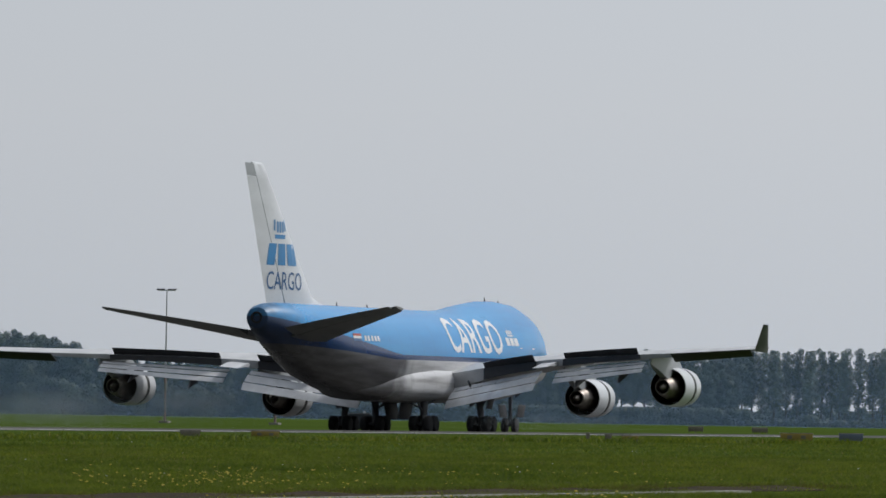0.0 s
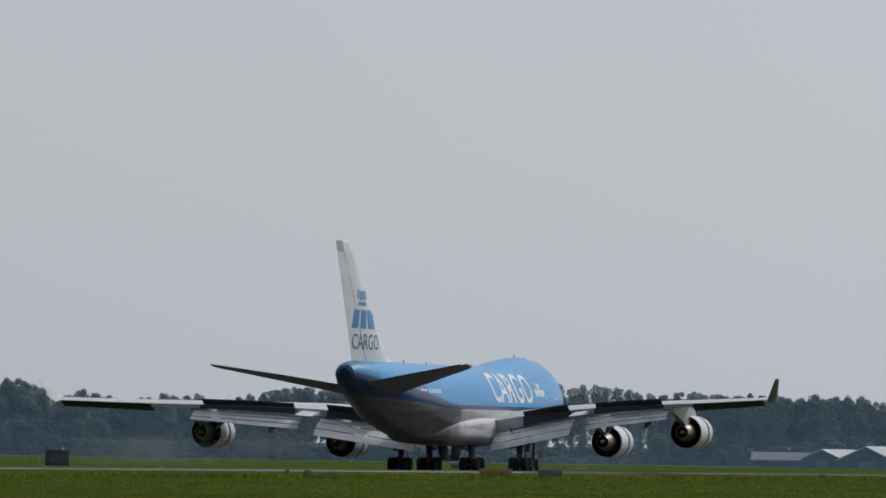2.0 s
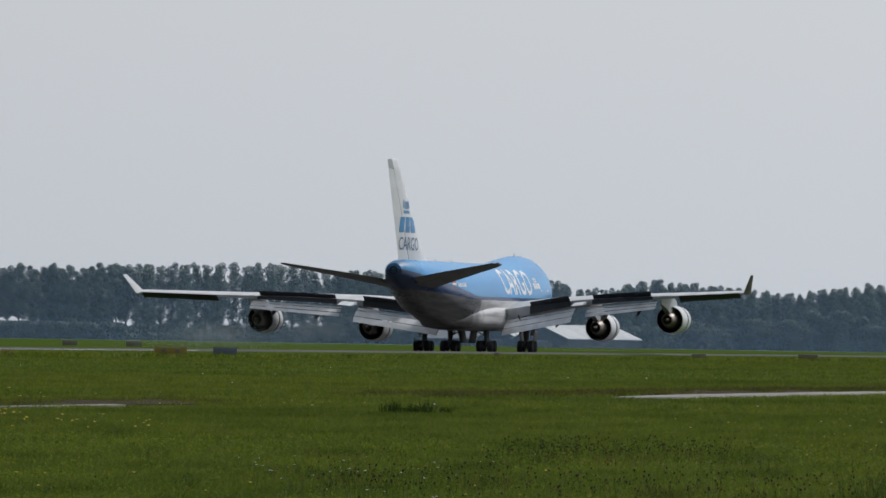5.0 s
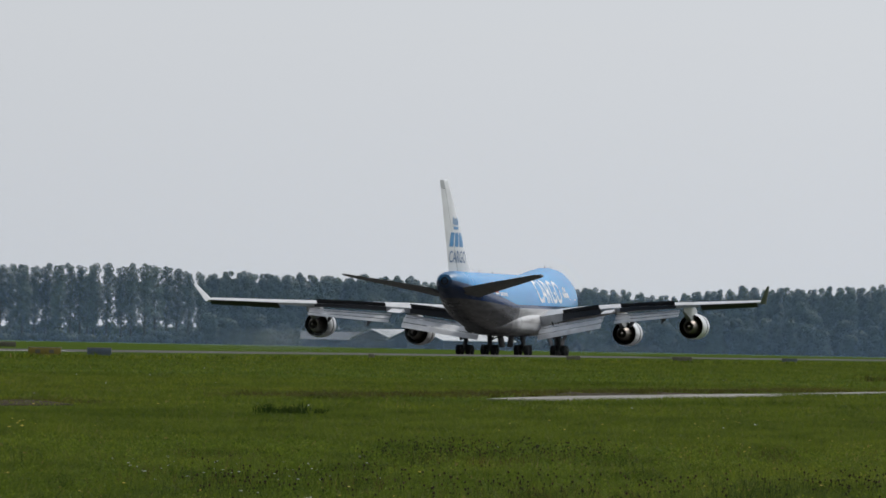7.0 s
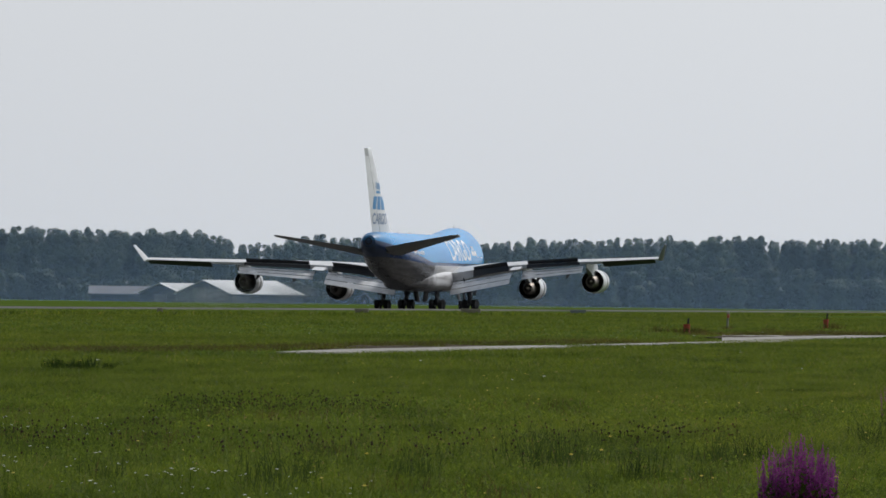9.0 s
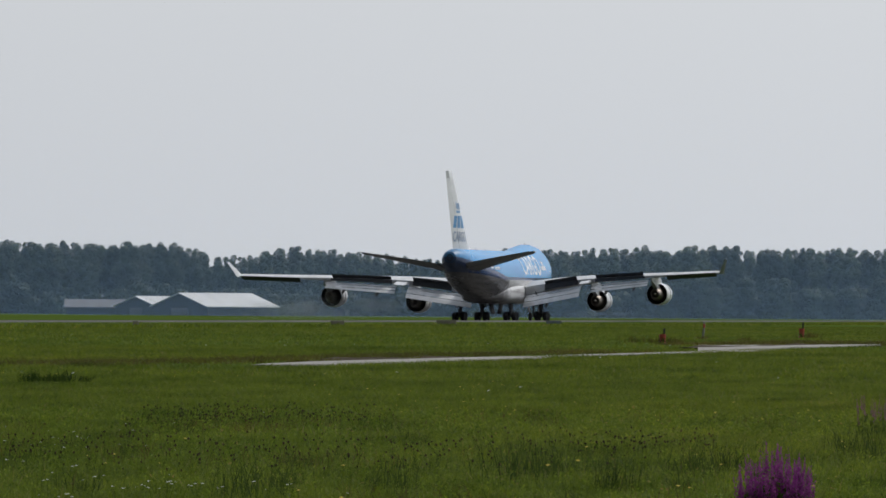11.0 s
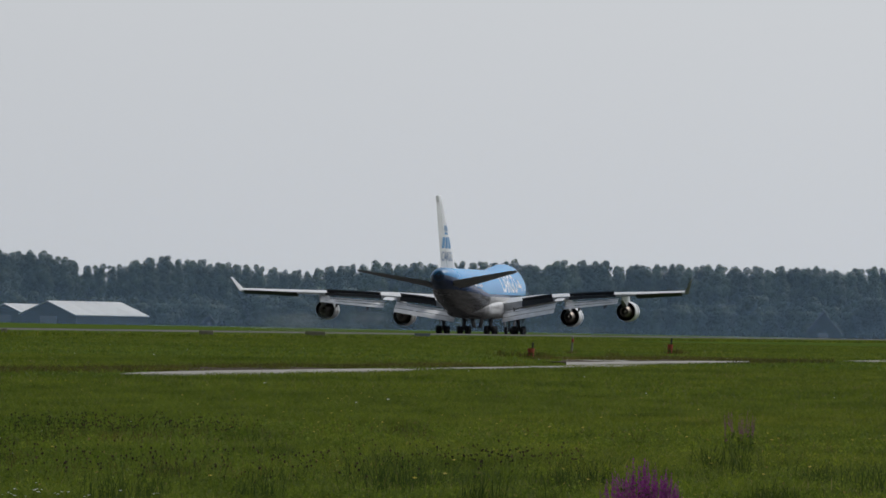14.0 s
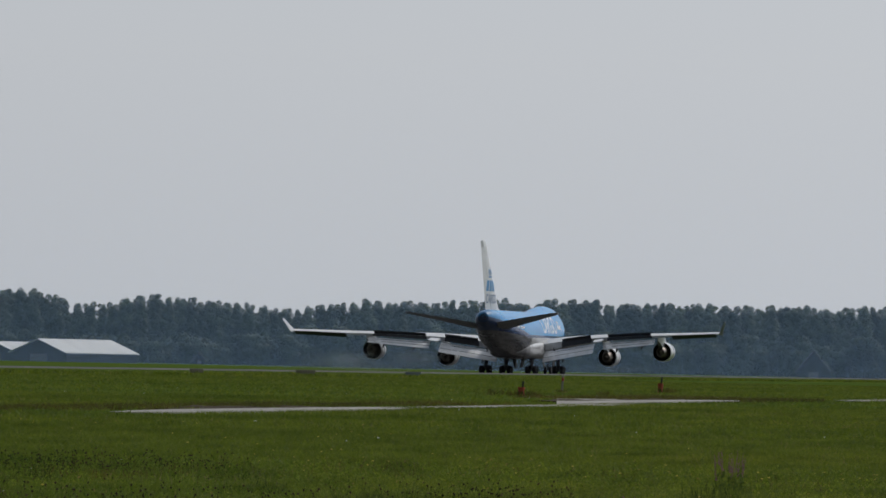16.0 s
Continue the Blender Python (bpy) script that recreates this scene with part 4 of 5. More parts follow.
build_barn("barn", 12.52, 1800, 21.0, 20.0, 2.0, 5.0, 40 + 12, ROOF_LIGHT, "wide dark barn with a pale sheet metal roof")
build_barn("barn", 12.96, 1815, 12.0, 14.0, 2.0, 4.2, 44 + 12, ROOF_LIGHT, "small dark barn with a pale sheet metal roof")
build_barn("barn", 13.33, 1850, 18.0, 10.0, 1.7, 3.4, 12, ROOF_GREY, "low grey barn beside the trees")
house = build_barn("farmhouse", 7.09, 1938, 10.0, 8.5, 1.6, 6.4, 97, BARN_WALL, "dark farmhouse with grey verge boards among shrubs")
for _sy in (1, -1):
    part("verge_board", tube_bm((-5.6, _sy * 4.7, 1.1), (-5.6, 0, 6.75), 0.11, 0.11, 6), ROOF_GREY, house, "grey verge board")
build_barn("shed", 11.6, 1940, 3.4, 2.8, 1.2, 2.8, 100, ROOF_GREY, "small grey shed among shrubs")



# ---- trees ----
def leaf_cloud(rng, blobs, size, density):
    """Small leaf sprays spread over the shells of lumpy blobs: (centre, radii)."""
    V, F = [], []
    for (cx, cy, cz), (rx, ry, rz) in blobs:
        n = max(8, int(density * (rx * rz + rx * ry + ry * rz)))
        d = rng.normal(size=(n, 3))
        d /= np.linalg.norm(d, axis=1)[:, None]
        rad = rng.uniform(0.55, 1.0, n) ** 0.5
        c = np.array((cx, cy, cz)) + d * rad[:, None] * np.array((rx, ry, rz))
        out = d + rng.normal(size=(n, 3)) * 0.34
        u = np.cross(out, rng.normal(size=(n, 3)))
        u /= np.linalg.norm(u, axis=1)[:, None]
        w = np.cross(out, u)
        w /= np.linalg.norm(w, axis=1)[:, None]
        s = size * rng.uniform(0.6, 1.3, n)[:, None]
        for k in range(n):
            b = len(V)
            V += [tuple(c[k] - u[k] * s[k]), tuple(c[k] + w[k] * s[k] * 0.62), tuple(c[k] + u[k] * s[k]), tuple(c[k] - w[k] * s[k] * 0.62)]
            F.append((b, b + 1, b + 2, b + 3))
    return V, F


def limb_mesh(rng, h, spread, n_limbs, lean):
    bm = bmesh.new()
    pts = [Vector((lean * h * k / 4 * 0.3 + rng.normal() * 0.08, rng.normal() * 0.08, h * 0.9 * k / 4)) for k in range(5)]
    pts[0] = Vector((0, 0, -0.2))
    for k in range(4):
        add_tube(bm, pts[k], pts[k + 1], 0.24 * (1 - k * 0.22), 0.24 * (1 - (k + 1) * 0.22), 7)
    for _ in range(n_limbs):
        z = h * rng.uniform(0.22, 0.75)
        a = rng.uniform(0, 2 * math.pi)
        r = spread * rng.uniform(0.5, 0.95)
        p = Vector((lean * z * 0.3, 0, z))
        add_tube(bm, p, p + Vector((math.cos(a) * r, math.sin(a) * r, r * rng.uniform(0.7, 1.5))), 0.09, 0.025, 5)
    return bm


def make_tree(seed, h, spread, bare, name, label, leaf=0.17, density=105, kind="poplar"):
    """One tree: tapered trunk with limbs and a crown of many leaf sprays, open below."""
    rng = np.random.default_rng(seed)
    th = thing(name, label, "tree", group="row of trees behind the runway")
    lean = rng.normal() * 0.03
    part("trunk", limb_mesh(rng, h, spread, 12, lean), BARK, th)
    blobs = []
    n = 30 if kind == "poplar" else 30
    for i in range(n):
        w = (i + 0.5) / n
        z = h * (bare + (0.97 - bare) * w)
        if kind == "poplar":
            env = spread * (0.45 + 0.6 * math.sin(math.pi * min(1, 0.12 + w * 0.86)) ** 0.8)
        else:
            env = spread * math.sin(math.pi * min(0.97, 0.16 + w * 0.8)) ** 0.6
        a = i * 2.4 + rng.uniform(0, 1)
        off = env * rng.uniform(0.15, 0.72)
        r = max(0.75, env * rng.uniform(0.36, 0.55))
        blobs.append(((math.cos(a) * off + lean * z * 0.3, math.sin(a) * off, z), (r, r, r * rng.uniform(0.8, 1.25))))
    V, F = leaf_cloud(rng, blobs, leaf, density)
    me = bpy.data.meshes.new("crown")
    me.from_pydata(V, [], F)
    me.materials.append(LEAF)
    ob = new("crown", me)
    ob.parent = th
    return th


def build_haze():
    """Stand-in for haze over the far fields: an added, barely dense sheet that thins out upwards and scatters the
    daylight.
    """
    m = bpy.data.materials.new("haze_sheet_tint")
    m.use_nodes = True
    nt = m.node_tree
    nt.nodes.clear()
    out = nt.nodes.new("ShaderNodeOutputMaterial")
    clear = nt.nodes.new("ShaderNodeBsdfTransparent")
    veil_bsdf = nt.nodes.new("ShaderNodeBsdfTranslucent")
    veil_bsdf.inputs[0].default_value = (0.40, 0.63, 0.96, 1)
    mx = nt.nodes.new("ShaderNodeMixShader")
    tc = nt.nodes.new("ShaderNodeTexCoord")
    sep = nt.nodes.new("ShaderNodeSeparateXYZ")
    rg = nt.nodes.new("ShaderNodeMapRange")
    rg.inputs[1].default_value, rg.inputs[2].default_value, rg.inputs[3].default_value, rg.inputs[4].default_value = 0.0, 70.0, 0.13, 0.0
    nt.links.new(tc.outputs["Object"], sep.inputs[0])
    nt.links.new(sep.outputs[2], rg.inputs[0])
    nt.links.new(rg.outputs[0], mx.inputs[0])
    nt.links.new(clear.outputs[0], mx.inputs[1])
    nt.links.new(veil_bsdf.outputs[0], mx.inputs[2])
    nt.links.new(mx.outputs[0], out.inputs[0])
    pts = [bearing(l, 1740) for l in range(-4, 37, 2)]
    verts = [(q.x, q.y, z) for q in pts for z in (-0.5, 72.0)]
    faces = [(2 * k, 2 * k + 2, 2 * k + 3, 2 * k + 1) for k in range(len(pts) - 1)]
    ob = raw_mesh("haze_sheet", verts, faces, m)
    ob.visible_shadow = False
    tagged(ob, "thin bluish sheet added as haze before the distant trees", "haze", kind="structure")


build_haze()

# bearing, height of the tree tops
SKYLINE = [(5.0, 16.0), (7.06, 17.0), (7.68, 16.6), (8.72, 17.3), (10.13, 16.0), (10.24, 16.6), (11.0, 13.6), (11.2, 14.2), (11.45, 15.5), (11.95, 16.8), (12.2, 15.0), (12.33, 13.6), (12.5, 14.5), (12.83, 17.0), (13.52, 17.6), (14.2, 17.4), (15.0, 19.2), (15.63, 18.8), (16.2, 17.6), (17.2, 17.2), (17.45, 14.0), (17.82, 15.5), (18.2, 13.5), (18.56, 15.8), (18.75, 14.0), (19.04, 19.0), (19.25, 16.5), (19.54, 14.6), (20.2, 14.0), (20.53, 14.5), (20.8, 17.0), (21.15, 20.5), (22.0, 18.0)]


def plant_rows():
    rng = np.random.default_rng(5)
    gaps = np.random.default_rng(6)
    kinds = []
    for i in range(7):
        kinds.append(make_tree(100 + i, 17.0, rng.uniform(2.5, 3.3), rng.uniform(0.16, 0.3), "poplar_tree", "tall dark green poplar in a long row"))
    open_kinds = [make_tree(120 + i, 17.0, rng.uniform(1.9, 2.4), 0.21 + 0.03 * i, "poplar_tree", "tall poplar with a bare lower trunk", 0.17, 74) for i in range(3)]
    broad = [make_tree(200 + i, 15.0, rng.uniform(3.6, 4.4), 0.18, "broadleaf_tree", "broad dark green tree among the poplars", 0.18, 90, "broad") for i in range(4)]
    left = 22.4
    first = {}
    used = []
    while left > 4.2:
        top = curve_at(SKYLINE, left) * 1.07
        dist = 1985 + rng.uniform(-14, 14)
        src = kinds[rng.integers(len(kinds))] if not (17.4 < left < 21.6 and rng.random() < 0.65) else broad[rng.integers(len(broad))]
        if 14.3 < left < 15.9 and rng.random() < 0.85:
            src = open_kinds[rng.integers(3)]
        base = 15.0 if src in broad else 17.0
        k = top / base * rng.uniform(0.95, 1.02)
        m = Matrix.Translation(bearing(left, dist)) @ pose(0, 0, 0, 0, 0, rng.uniform(0, 360))
        used.append((src, m, k * rng.uniform(0.95, 1.2), k))
        left -= math.degrees(rng.uniform(2.4, 3.7) / 1985)
    # a second row fills the gaps behind most of the line
    left = 22.4
    while left > 4.2:
        if not (14.3 < left < 15.9 and rng.random() < 0.93):
            top = curve_at(SKYLINE, left) * rng.uniform(0.88, 1.03)
            src = (kinds + broad)[rng.integers(len(kinds) + len(broad))]
            base = 17.0 if src in kinds else 15.0
            m = Matrix.Translation(bearing(left, 2020 + rng.uniform(-12, 12))) @ pose(0, 0, 0, 0, 0, rng.uniform(0, 360))
            if not (16.0 < left < 18.8 and gaps.random() < 0.65):
                used.append((src, m, top / base * 1.05, top / base))
        left -= math.degrees(rng.uniform(2.6, 4.2) / 2000)
    for src, m, kx, kz in used:
        if src not in first:
            first[src] = True
            ob = src
            ob.matrix_basis = m @ Matrix.Diagonal((kx, kx, kz, 1))
        else:
            ob = copy_thing(src, m)
            ob.scale = (kx, kx, kz)


plant_rows()


def build_shrubs(name, left0, left1, dist, depth, low, high, seed, label):
    """A long belt of shrubs under the trees as one mass of leaf sprays."""
    rng = np.random.default_rng(seed)
    blobs = []
    left = left0
    while left > left1:
        r = rng.uniform(1.6, 3.2)
        h = rng.uniform(low, high)
        p = bearing(left, dist + rng.uniform(-depth, depth))
        z = 0.6
        while z < h:
            blobs.append(((p.x + rng.normal() * 0.5, p.y + rng.normal() * 0.6, z), (r, r * 0.8, min(1.4, r * 0.8))))
            z += 1.2
        left -= math.degrees(r * 0.8 / dist)
    V, F = leaf_cloud(rng, blobs, 0.34, 34)
    tagged(raw_mesh(name, V, F, SHRUB), label, "shrubs", kind="stuff")


build_shrubs("shrub_belt", 14.3, 10.9, 1965, 6, 3.0, 7.5, 1, "dense dark belt of shrubs under the trees")
build_shrubs("shrub_belt", 10.95, 4.4, 1965, 6, 5.0, 10.0, 2, "dense dark belt of shrubs under the trees")
build_shrubs("shrub_belt", 15.95, 14.3, 1962, 6, 0.3, 2.0, 4, "low broken belt of shrubs under the poplars")
build_shrubs("shrub_belt", 22.3, 18.7, 1970, 6, 5.0, 9.0, 3, "dense dark belt of shrubs under the trees")
build_shrubs("shrub_belt", 18.7, 15.95, 1972, 6, 1.5, 4.5, 7, "low dark shrubs under the broad trees")
build_shrubs("hedge", 18.65, 15.85, 1900, 3, 3.0, 3.9, 4, "low clipped dark hedge along the field")
build_shrubs("shrub_belt", 16.0, 14.2, 2060, 6, 2.6, 5.0, 6, "low shrubs far behind the open tree row")



# ---- meadow in front ----
def on_slab(x, y):
    """Whether a place lies on the concrete slab at the path's end, or just before it."""
    d, a = np.hypot(x, y), np.degrees(np.arctan2(-x, y))
    w = np.clip((8.97 - a) / 1.34, 0, 1)
    return (a > 7.6) & (a < 9.0) & (d > 312 + 72 * w) & (d < 369 + 26 * w)


def grow(name, label, d0, d1, left0, left1, per_m2, h0, h1, width, seed, material, keep=(-162.8, 60.0), simple=False, span=None):
    """Curved blades spread over a sector of the meadow, as one mass."""
    rng = np.random.default_rng(seed)
    area = 0.5 * radians(left0 - left1) * (d1 * d1 - d0 * d0)
    n = int(area * per_m2)
    d = np.sqrt(rng.uniform(d0 * d0, d1 * d1, n))
    a = np.radians(rng.uniform(left1, left0, n))
    x, y = -d * np.sin(a), d * np.cos(a)
    ok = np.ones(n, bool)
    ok &= ~((np.abs(x + 47.0 + (y > 255) * 0.8) < np.where(y < 180, 0.8, np.where(y < 262, 1.9, 1.0)) + 0.3 * np.sin(y * 0.5)) & (y < 331) & ((y < 177) | (y > 206)) & (np.sin(y * 0.23) * np.sin(y * 0.11) < np.where((y > 205) & (y < 262), 0.9, 0.35)))
    ok &= ~((np.abs(x + 49.9) < 0.6) & (y > 208) & (y < 330) & (np.sin(y * 0.31) < 0.7))
    ok &= ~on_slab(x, y)
    ok &= (x > keep[0]) & (x < keep[1])
    if span:
        ok &= (y > span[0]) & (y < span[1])
    patch = np.sin(x * 0.21 + 1.3 * np.sin(y * 0.09)) * np.sin(y * 0.13 + 0.7 * np.sin(x * 0.17)) * 0.35 + np.sin(x * 0.9 + y * 0.31) * np.sin(y * 0.57 - x * 0.2) * 0.3 + np.sin(x * 23 + 3 * np.sin(y * 2.3)) * np.sin(y * 5.1 + 2.7 * np.sin(x * 7.7)) * 0.55
    x, y, patch, d = x[ok], y[ok], patch[ok], d[ok]
    n = len(x)
    h = (h0 + (h1 - h0) * rng.beta(2, 3, n)) * (1 + 0.6 * patch)
    zb = np.interp(x, [-163, -156, -150], [0.3, 0.1, 0.0])  # the slope beside the runway
    h = h * np.where(x < -151.5, 0.6, 1.0)
    wd = width * rng.uniform(0.6, 1.4, n)
    t = rng.uniform(0, 2 * math.pi, n)
    b = rng.normal(size=(n, 2)) * 1.15 * h[:, None]
    sx, sy = np.cos(t) * wd / 2, np.sin(t) * wd / 2
    per = 3 if simple else 5
    V = np.empty((n, per, 3))
    V[:, 0] = np.stack([x - sx, y - sy, np.full(n, -0.02)], 1)
    V[:, 1] = np.stack([x + sx, y + sy, np.full(n, -0.02)], 1)
    V[:, per - 1] = np.stack([x + b[:, 0], y + b[:, 1], h], 1)
    if not simple:
        V[:, 2] = np.stack([x + sx * 0.7 + b[:, 0] * 0.35, y + sy * 0.7 + b[:, 1] * 0.35, h * 0.65], 1)
        V[:, 3] = np.stack([x - sx * 0.7 + b[:, 0] * 0.35, y - sy * 0.7 + b[:, 1] * 0.35, h * 0.65], 1)
    V[:, :, 2] += zb[:, None]
    me = bpy.data.meshes.new(name)
    me.vertices.add(n * per)
    me.vertices.foreach_set("co", V.ravel())
    idx = np.arange(n)[:, None] * per
    if simple:
        loops = (idx + np.array([0, 1, 2])).ravel()
        starts = np.arange(n) * 3
    else:
        loops = np.concatenate([idx + np.array([0, 1, 2, 3]), idx + np.array([3, 2, 4])], 1).ravel()
        starts = (np.arange(n)[:, None] * 7 + np.array([0, 4])).ravel()
    me.loops.add(len(loops))
    me.loops.foreach_set("vertex_index", loops)
    me.polygons.add(len(starts))
    me.polygons.foreach_set("loop_start", starts)
    me.update(calc_edges=True)
    me.validate()
    me.materials.append(material)
    return tagged(new(name, me), label, "grass", kind="stuff")


SEED = blade_mat("seed_heads", (0.03, 0.018, 0.012), (0.06, 0.036, 0.022), (0.12, 0.085, 0.05))
WEED = blade_mat("dark_weeds", (0.03, 0.05, 0.014), (0.065, 0.095, 0.022), (0.13, 0.1, 0.04))
HERB = blade_mat("dark_herbs", (0.045, 0.07, 0.018), (0.1, 0.132, 0.028), (0.12, 0.11, 0.04))
MEADOW = "rough green meadow grass"
grow("grass", MEADOW, 42, 100, 19.5, 5.6, 290, 0.03, 0.17, 0.007, 11, GRASS)
LOW_LEAVES = blade_mat("low_leaves", (0.06, 0.1, 0.014), (0.21, 0.27, 0.036), (0.3, 0.2, 0.08))


def leafage(name, label, d0, d1, left0, left1, per_m2, top, size, seed, material):
    """Small broad leaves at all angles between the blades, in tufts of uneven height, as one mass."""
    rng = np.random.default_rng(seed)
    n = int(0.5 * radians(left0 - left1) * (d1 * d1 - d0 * d0) * per_m2)
    d = np.sqrt(rng.uniform(d0 * d0, d1 * d1, n))
    a = np.radians(rng.uniform(left1, left0, n))
    x, y = -d * np.sin(a), d * np.cos(a)
    tuft = np.sin(x * 9 + 2 * np.sin(y * 1.3)) * np.sin(y * 2.7 + 2.2 * np.sin(x * 3.1)) + np.sin(x * 1.7 + y * 0.4) * np.sin(y * 0.9 - x * 0.6)
    ok = tuft + rng.normal(size=n) * 0.35 > 0.05
    x, y, tuft, d = x[ok], y[ok], tuft[ok], d[ok]
    n = len(x)
    c = np.stack([x, y, np.maximum(0.01, top * rng.uniform(0.1, 1.0, n) * (0.35 + 0.5 * np.clip(tuft, 0, 1.6)))], 1)
    u = rng.normal(size=(n, 3))
    u /= np.linalg.norm(u, axis=1)[:, None]
    w = np.cross(u, rng.normal(size=(n, 3)))
    w /= np.linalg.norm(w, axis=1)[:, None]
    k = (size * rng.uniform(0.5, 1.4, n) * (d / d0) ** 0.6)[:, None]
    V = np.stack([c - u * k, c + w * k * 0.4, c + u * k, c - w * k * 0.4], 1).reshape(-1, 3)
    F = np.arange(4 * n).reshape(-1, 4)
    tagged(raw_mesh(name, V.tolist(), F.tolist(), material), label, "plants", kind="stuff")


leafage("meadow_herbs", "low broad-leaved herbs between the grass blades", 48, 118, 17.5, 5.6, 210, 0.2, 0.013, 81, LOW_LEAVES)
grow("grass", MEADOW, 95, 180, 22, 5.6, 150, 0.04, 0.15, 0.017, 12, GRASS, simple=True)
grow("grass", MEADOW, 175, 330, 22, 5.6, 36, 0.05, 0.15, 0.034, 13, GRASS, simple=True)
grow("grass", MEADOW, 325, 900, 22, 5.6, 4.2, 0.05, 0.14, 0.065, 14, GRASS, simple=True)
grow("verge_grass", "taller grass verge along the runway edge", 400, 1350, 22, 5.6, 2.6, 0.2, 0.42, 0.1, 15, GRASS, (-151.5, -143.0))
BROWN_GRASS = blade_mat("browned_grass", (0.07, 0.06, 0.018), (0.11, 0.098, 0.028), (0.16, 0.13, 0.06))
grow("dry_verge", "browned grass along the far edge of the path", 205, 335, 15, 8.9, 40, 0.08, 0.24, 0.03, 16, BROWN_GRASS, (-52.6, -48.9), True, (205, 300))
grow("dry_verge", "browned grass along the far edge of the path", 100, 190, 22, 14, 50, 0.06, 0.2, 0.024, 17, BROWN_GRASS, (-50.6, -48.0), True, (100, 180))
grow("dry_verge", "browned grass behind the concrete slab", 376, 430, 9.3, 7.0, 10, 0.08, 0.24, 0.05, 18, BROWN_GRASS, (-62, -50), True)


def clumps(name, label, category, places, per, spread, h0, h1, width, seed, material, leaves=0):
    """Upright clumps of stems at the given places, as one mass."""
    rng = np.random.default_rng(seed)
    V, F = [], []
    for x, y, k in places:
        for _ in range(per):
            px, py = x + rng.normal() * spread * k, y + rng.normal() * spread * k
            h = rng.uniform(h0, h1) * k
            w = width * rng.uniform(0.6, 1.3)
            t = rng.uniform(0, math.pi)
            cx, cy = math.cos(t) * w / 2, math.sin(t) * w / 2
            lx, ly = rng.normal() * 0.3 * h, rng.normal() * 0.3 * h
            b = len(V)
            V += [(px - cx, py - cy, -0.02), (px + cx, py + cy, -0.02), (px + cx + lx * 0.5, py + cy + ly * 0.5, h * 0.65), (px - cx + lx * 0.5, py - cy + ly * 0.5, h * 0.65), (px + lx, py + ly, h)]
            F += [(b, b + 1, b + 2, b + 3), (b + 3, b + 2, b + 4)]
            for _ in range(leaves):
                q = rng.uniform(0.25, 0.95)
                c = Vector((px + lx * q + rng.normal() * w, py + ly * q + rng.normal() * w, h * q))
                u = Vector((rng.normal(), rng.normal(), rng.normal() * 0.5)).normalized() * w * rng.uniform(1.2, 2.6)
                v = u.cross(Vector(rng.normal(size=3))).normalized() * w * 0.6
                b = len(V)
                V += [tuple(c), tuple(c + u * 0.5 + v), tuple(c + u), tuple(c + u * 0.5 - v)]
                F.append((b, b + 1, b + 2, b + 3))
    return tagged(raw_mesh(name, V, F, material), label, category, kind="stuff")


def scatter(n, d0, d1, left0, left1, seed, k0=0.7, k1=1.3, patchy=0.0):
    rng = np.random.default_rng(seed)
    out = []
    while len(out) < n:
        d = math.sqrt(rng.uniform(d0 * d0, d1 * d1))
        p = bearing(rng.uniform(left1, left0), d)
        if abs(p.x + 47.5) < 3 or (patchy and noise.noise((p.x * 0.12, p.y * 0.06, seed)) < patchy):
            continue
        out.append((p.x, p.y, rng.uniform(k0, k1)))
    return out


def plant_herbs():
    """Upright herb clumps: five kinds built once, then copied."""
    kinds = []
    for k in range(5):
        stems = clumps("foliage", "", "", [(0, 0, 1.0)], 90, 0.22 + 0.05 * k, 0.06, 0.36, 0.006, 60 + k, HERB, 7)
        for key in ("label", "category", "kind"):
            if key in stems:
                del stems[key]
        stems["kind"] = "stuff"
        th = thing("herb_clump", "upright clump of tall green meadow herbs", "plant", group="herb clumps in the meadow")
        stems.parent = th
        kinds.append(th)
    for n, (x, y, k) in enumerate(scatter(120, 50, 94, 19, 5.8, 21, 0.3, 0.85, 0.02) + scatter(60, 110, 420, 21, 6, 23, 0.3, 0.65, 0.1)):
        src = kinds[n % 5]
        m = pose(x, y, 0, 0, 0, 70 * n)
        ob = src if n < 5 else copy_thing(src, m)
        ob.matrix_basis = m
        ob.scale = (k * 1.3, k * 1.3, k * 0.85)


plant_herbs()
sedge = thing("sedge_patch", "low dark green patch of coarse sedge in the meadow", "plant", pose(-39.4, 161.6, 0))
sedge_leaves = clumps("foliage", "", "", [(0.14 * k - 0.5, 0.9 * math.sin(k * 2.0), 0.45 + 0.55 * math.sin(0.5 + k * 0.37) * abs(math.cos(k * 1.7))) for k in range(8)], 70, 0.15, 0.08, 0.36, 0.018, 77, blade_mat("sedge_blades", (0.02, 0.04, 0.008), (0.04, 0.065, 0.012), (0.06, 0.07, 0.02)))
sedge_leaves.parent = sedge
clumps("dry_grass", "straw-coloured tufts of dry grass", "grass", scatter(200, 60, 300, 21, 6, 25, 0.4, 0.9, 0.05), 22, 0.4, 0.08, 0.24, 0.009, 26, blade_mat("dry_blades", (0.16, 0.15, 0.05), (0.24, 0.21, 0.09), (0.3, 0.26, 0.14)))


clumps("dry_tufts", "browned tufts of grass round the marker posts", "grass", [(*bearing(l, d).xy, k) for l, d, k in ((9.2, 403, 1.0), (9.27, 404, 0.8), (9.14, 401, 0.7), (8.18, 499, 1.2), (8.14, 498, 0.9), (8.93, 468, 0.6), (9.42, 404, 1.1), (8.62, 440, 0.7))], 60, 0.35, 0.15, 0.42, 0.03, 74, BROWN_GRASS)
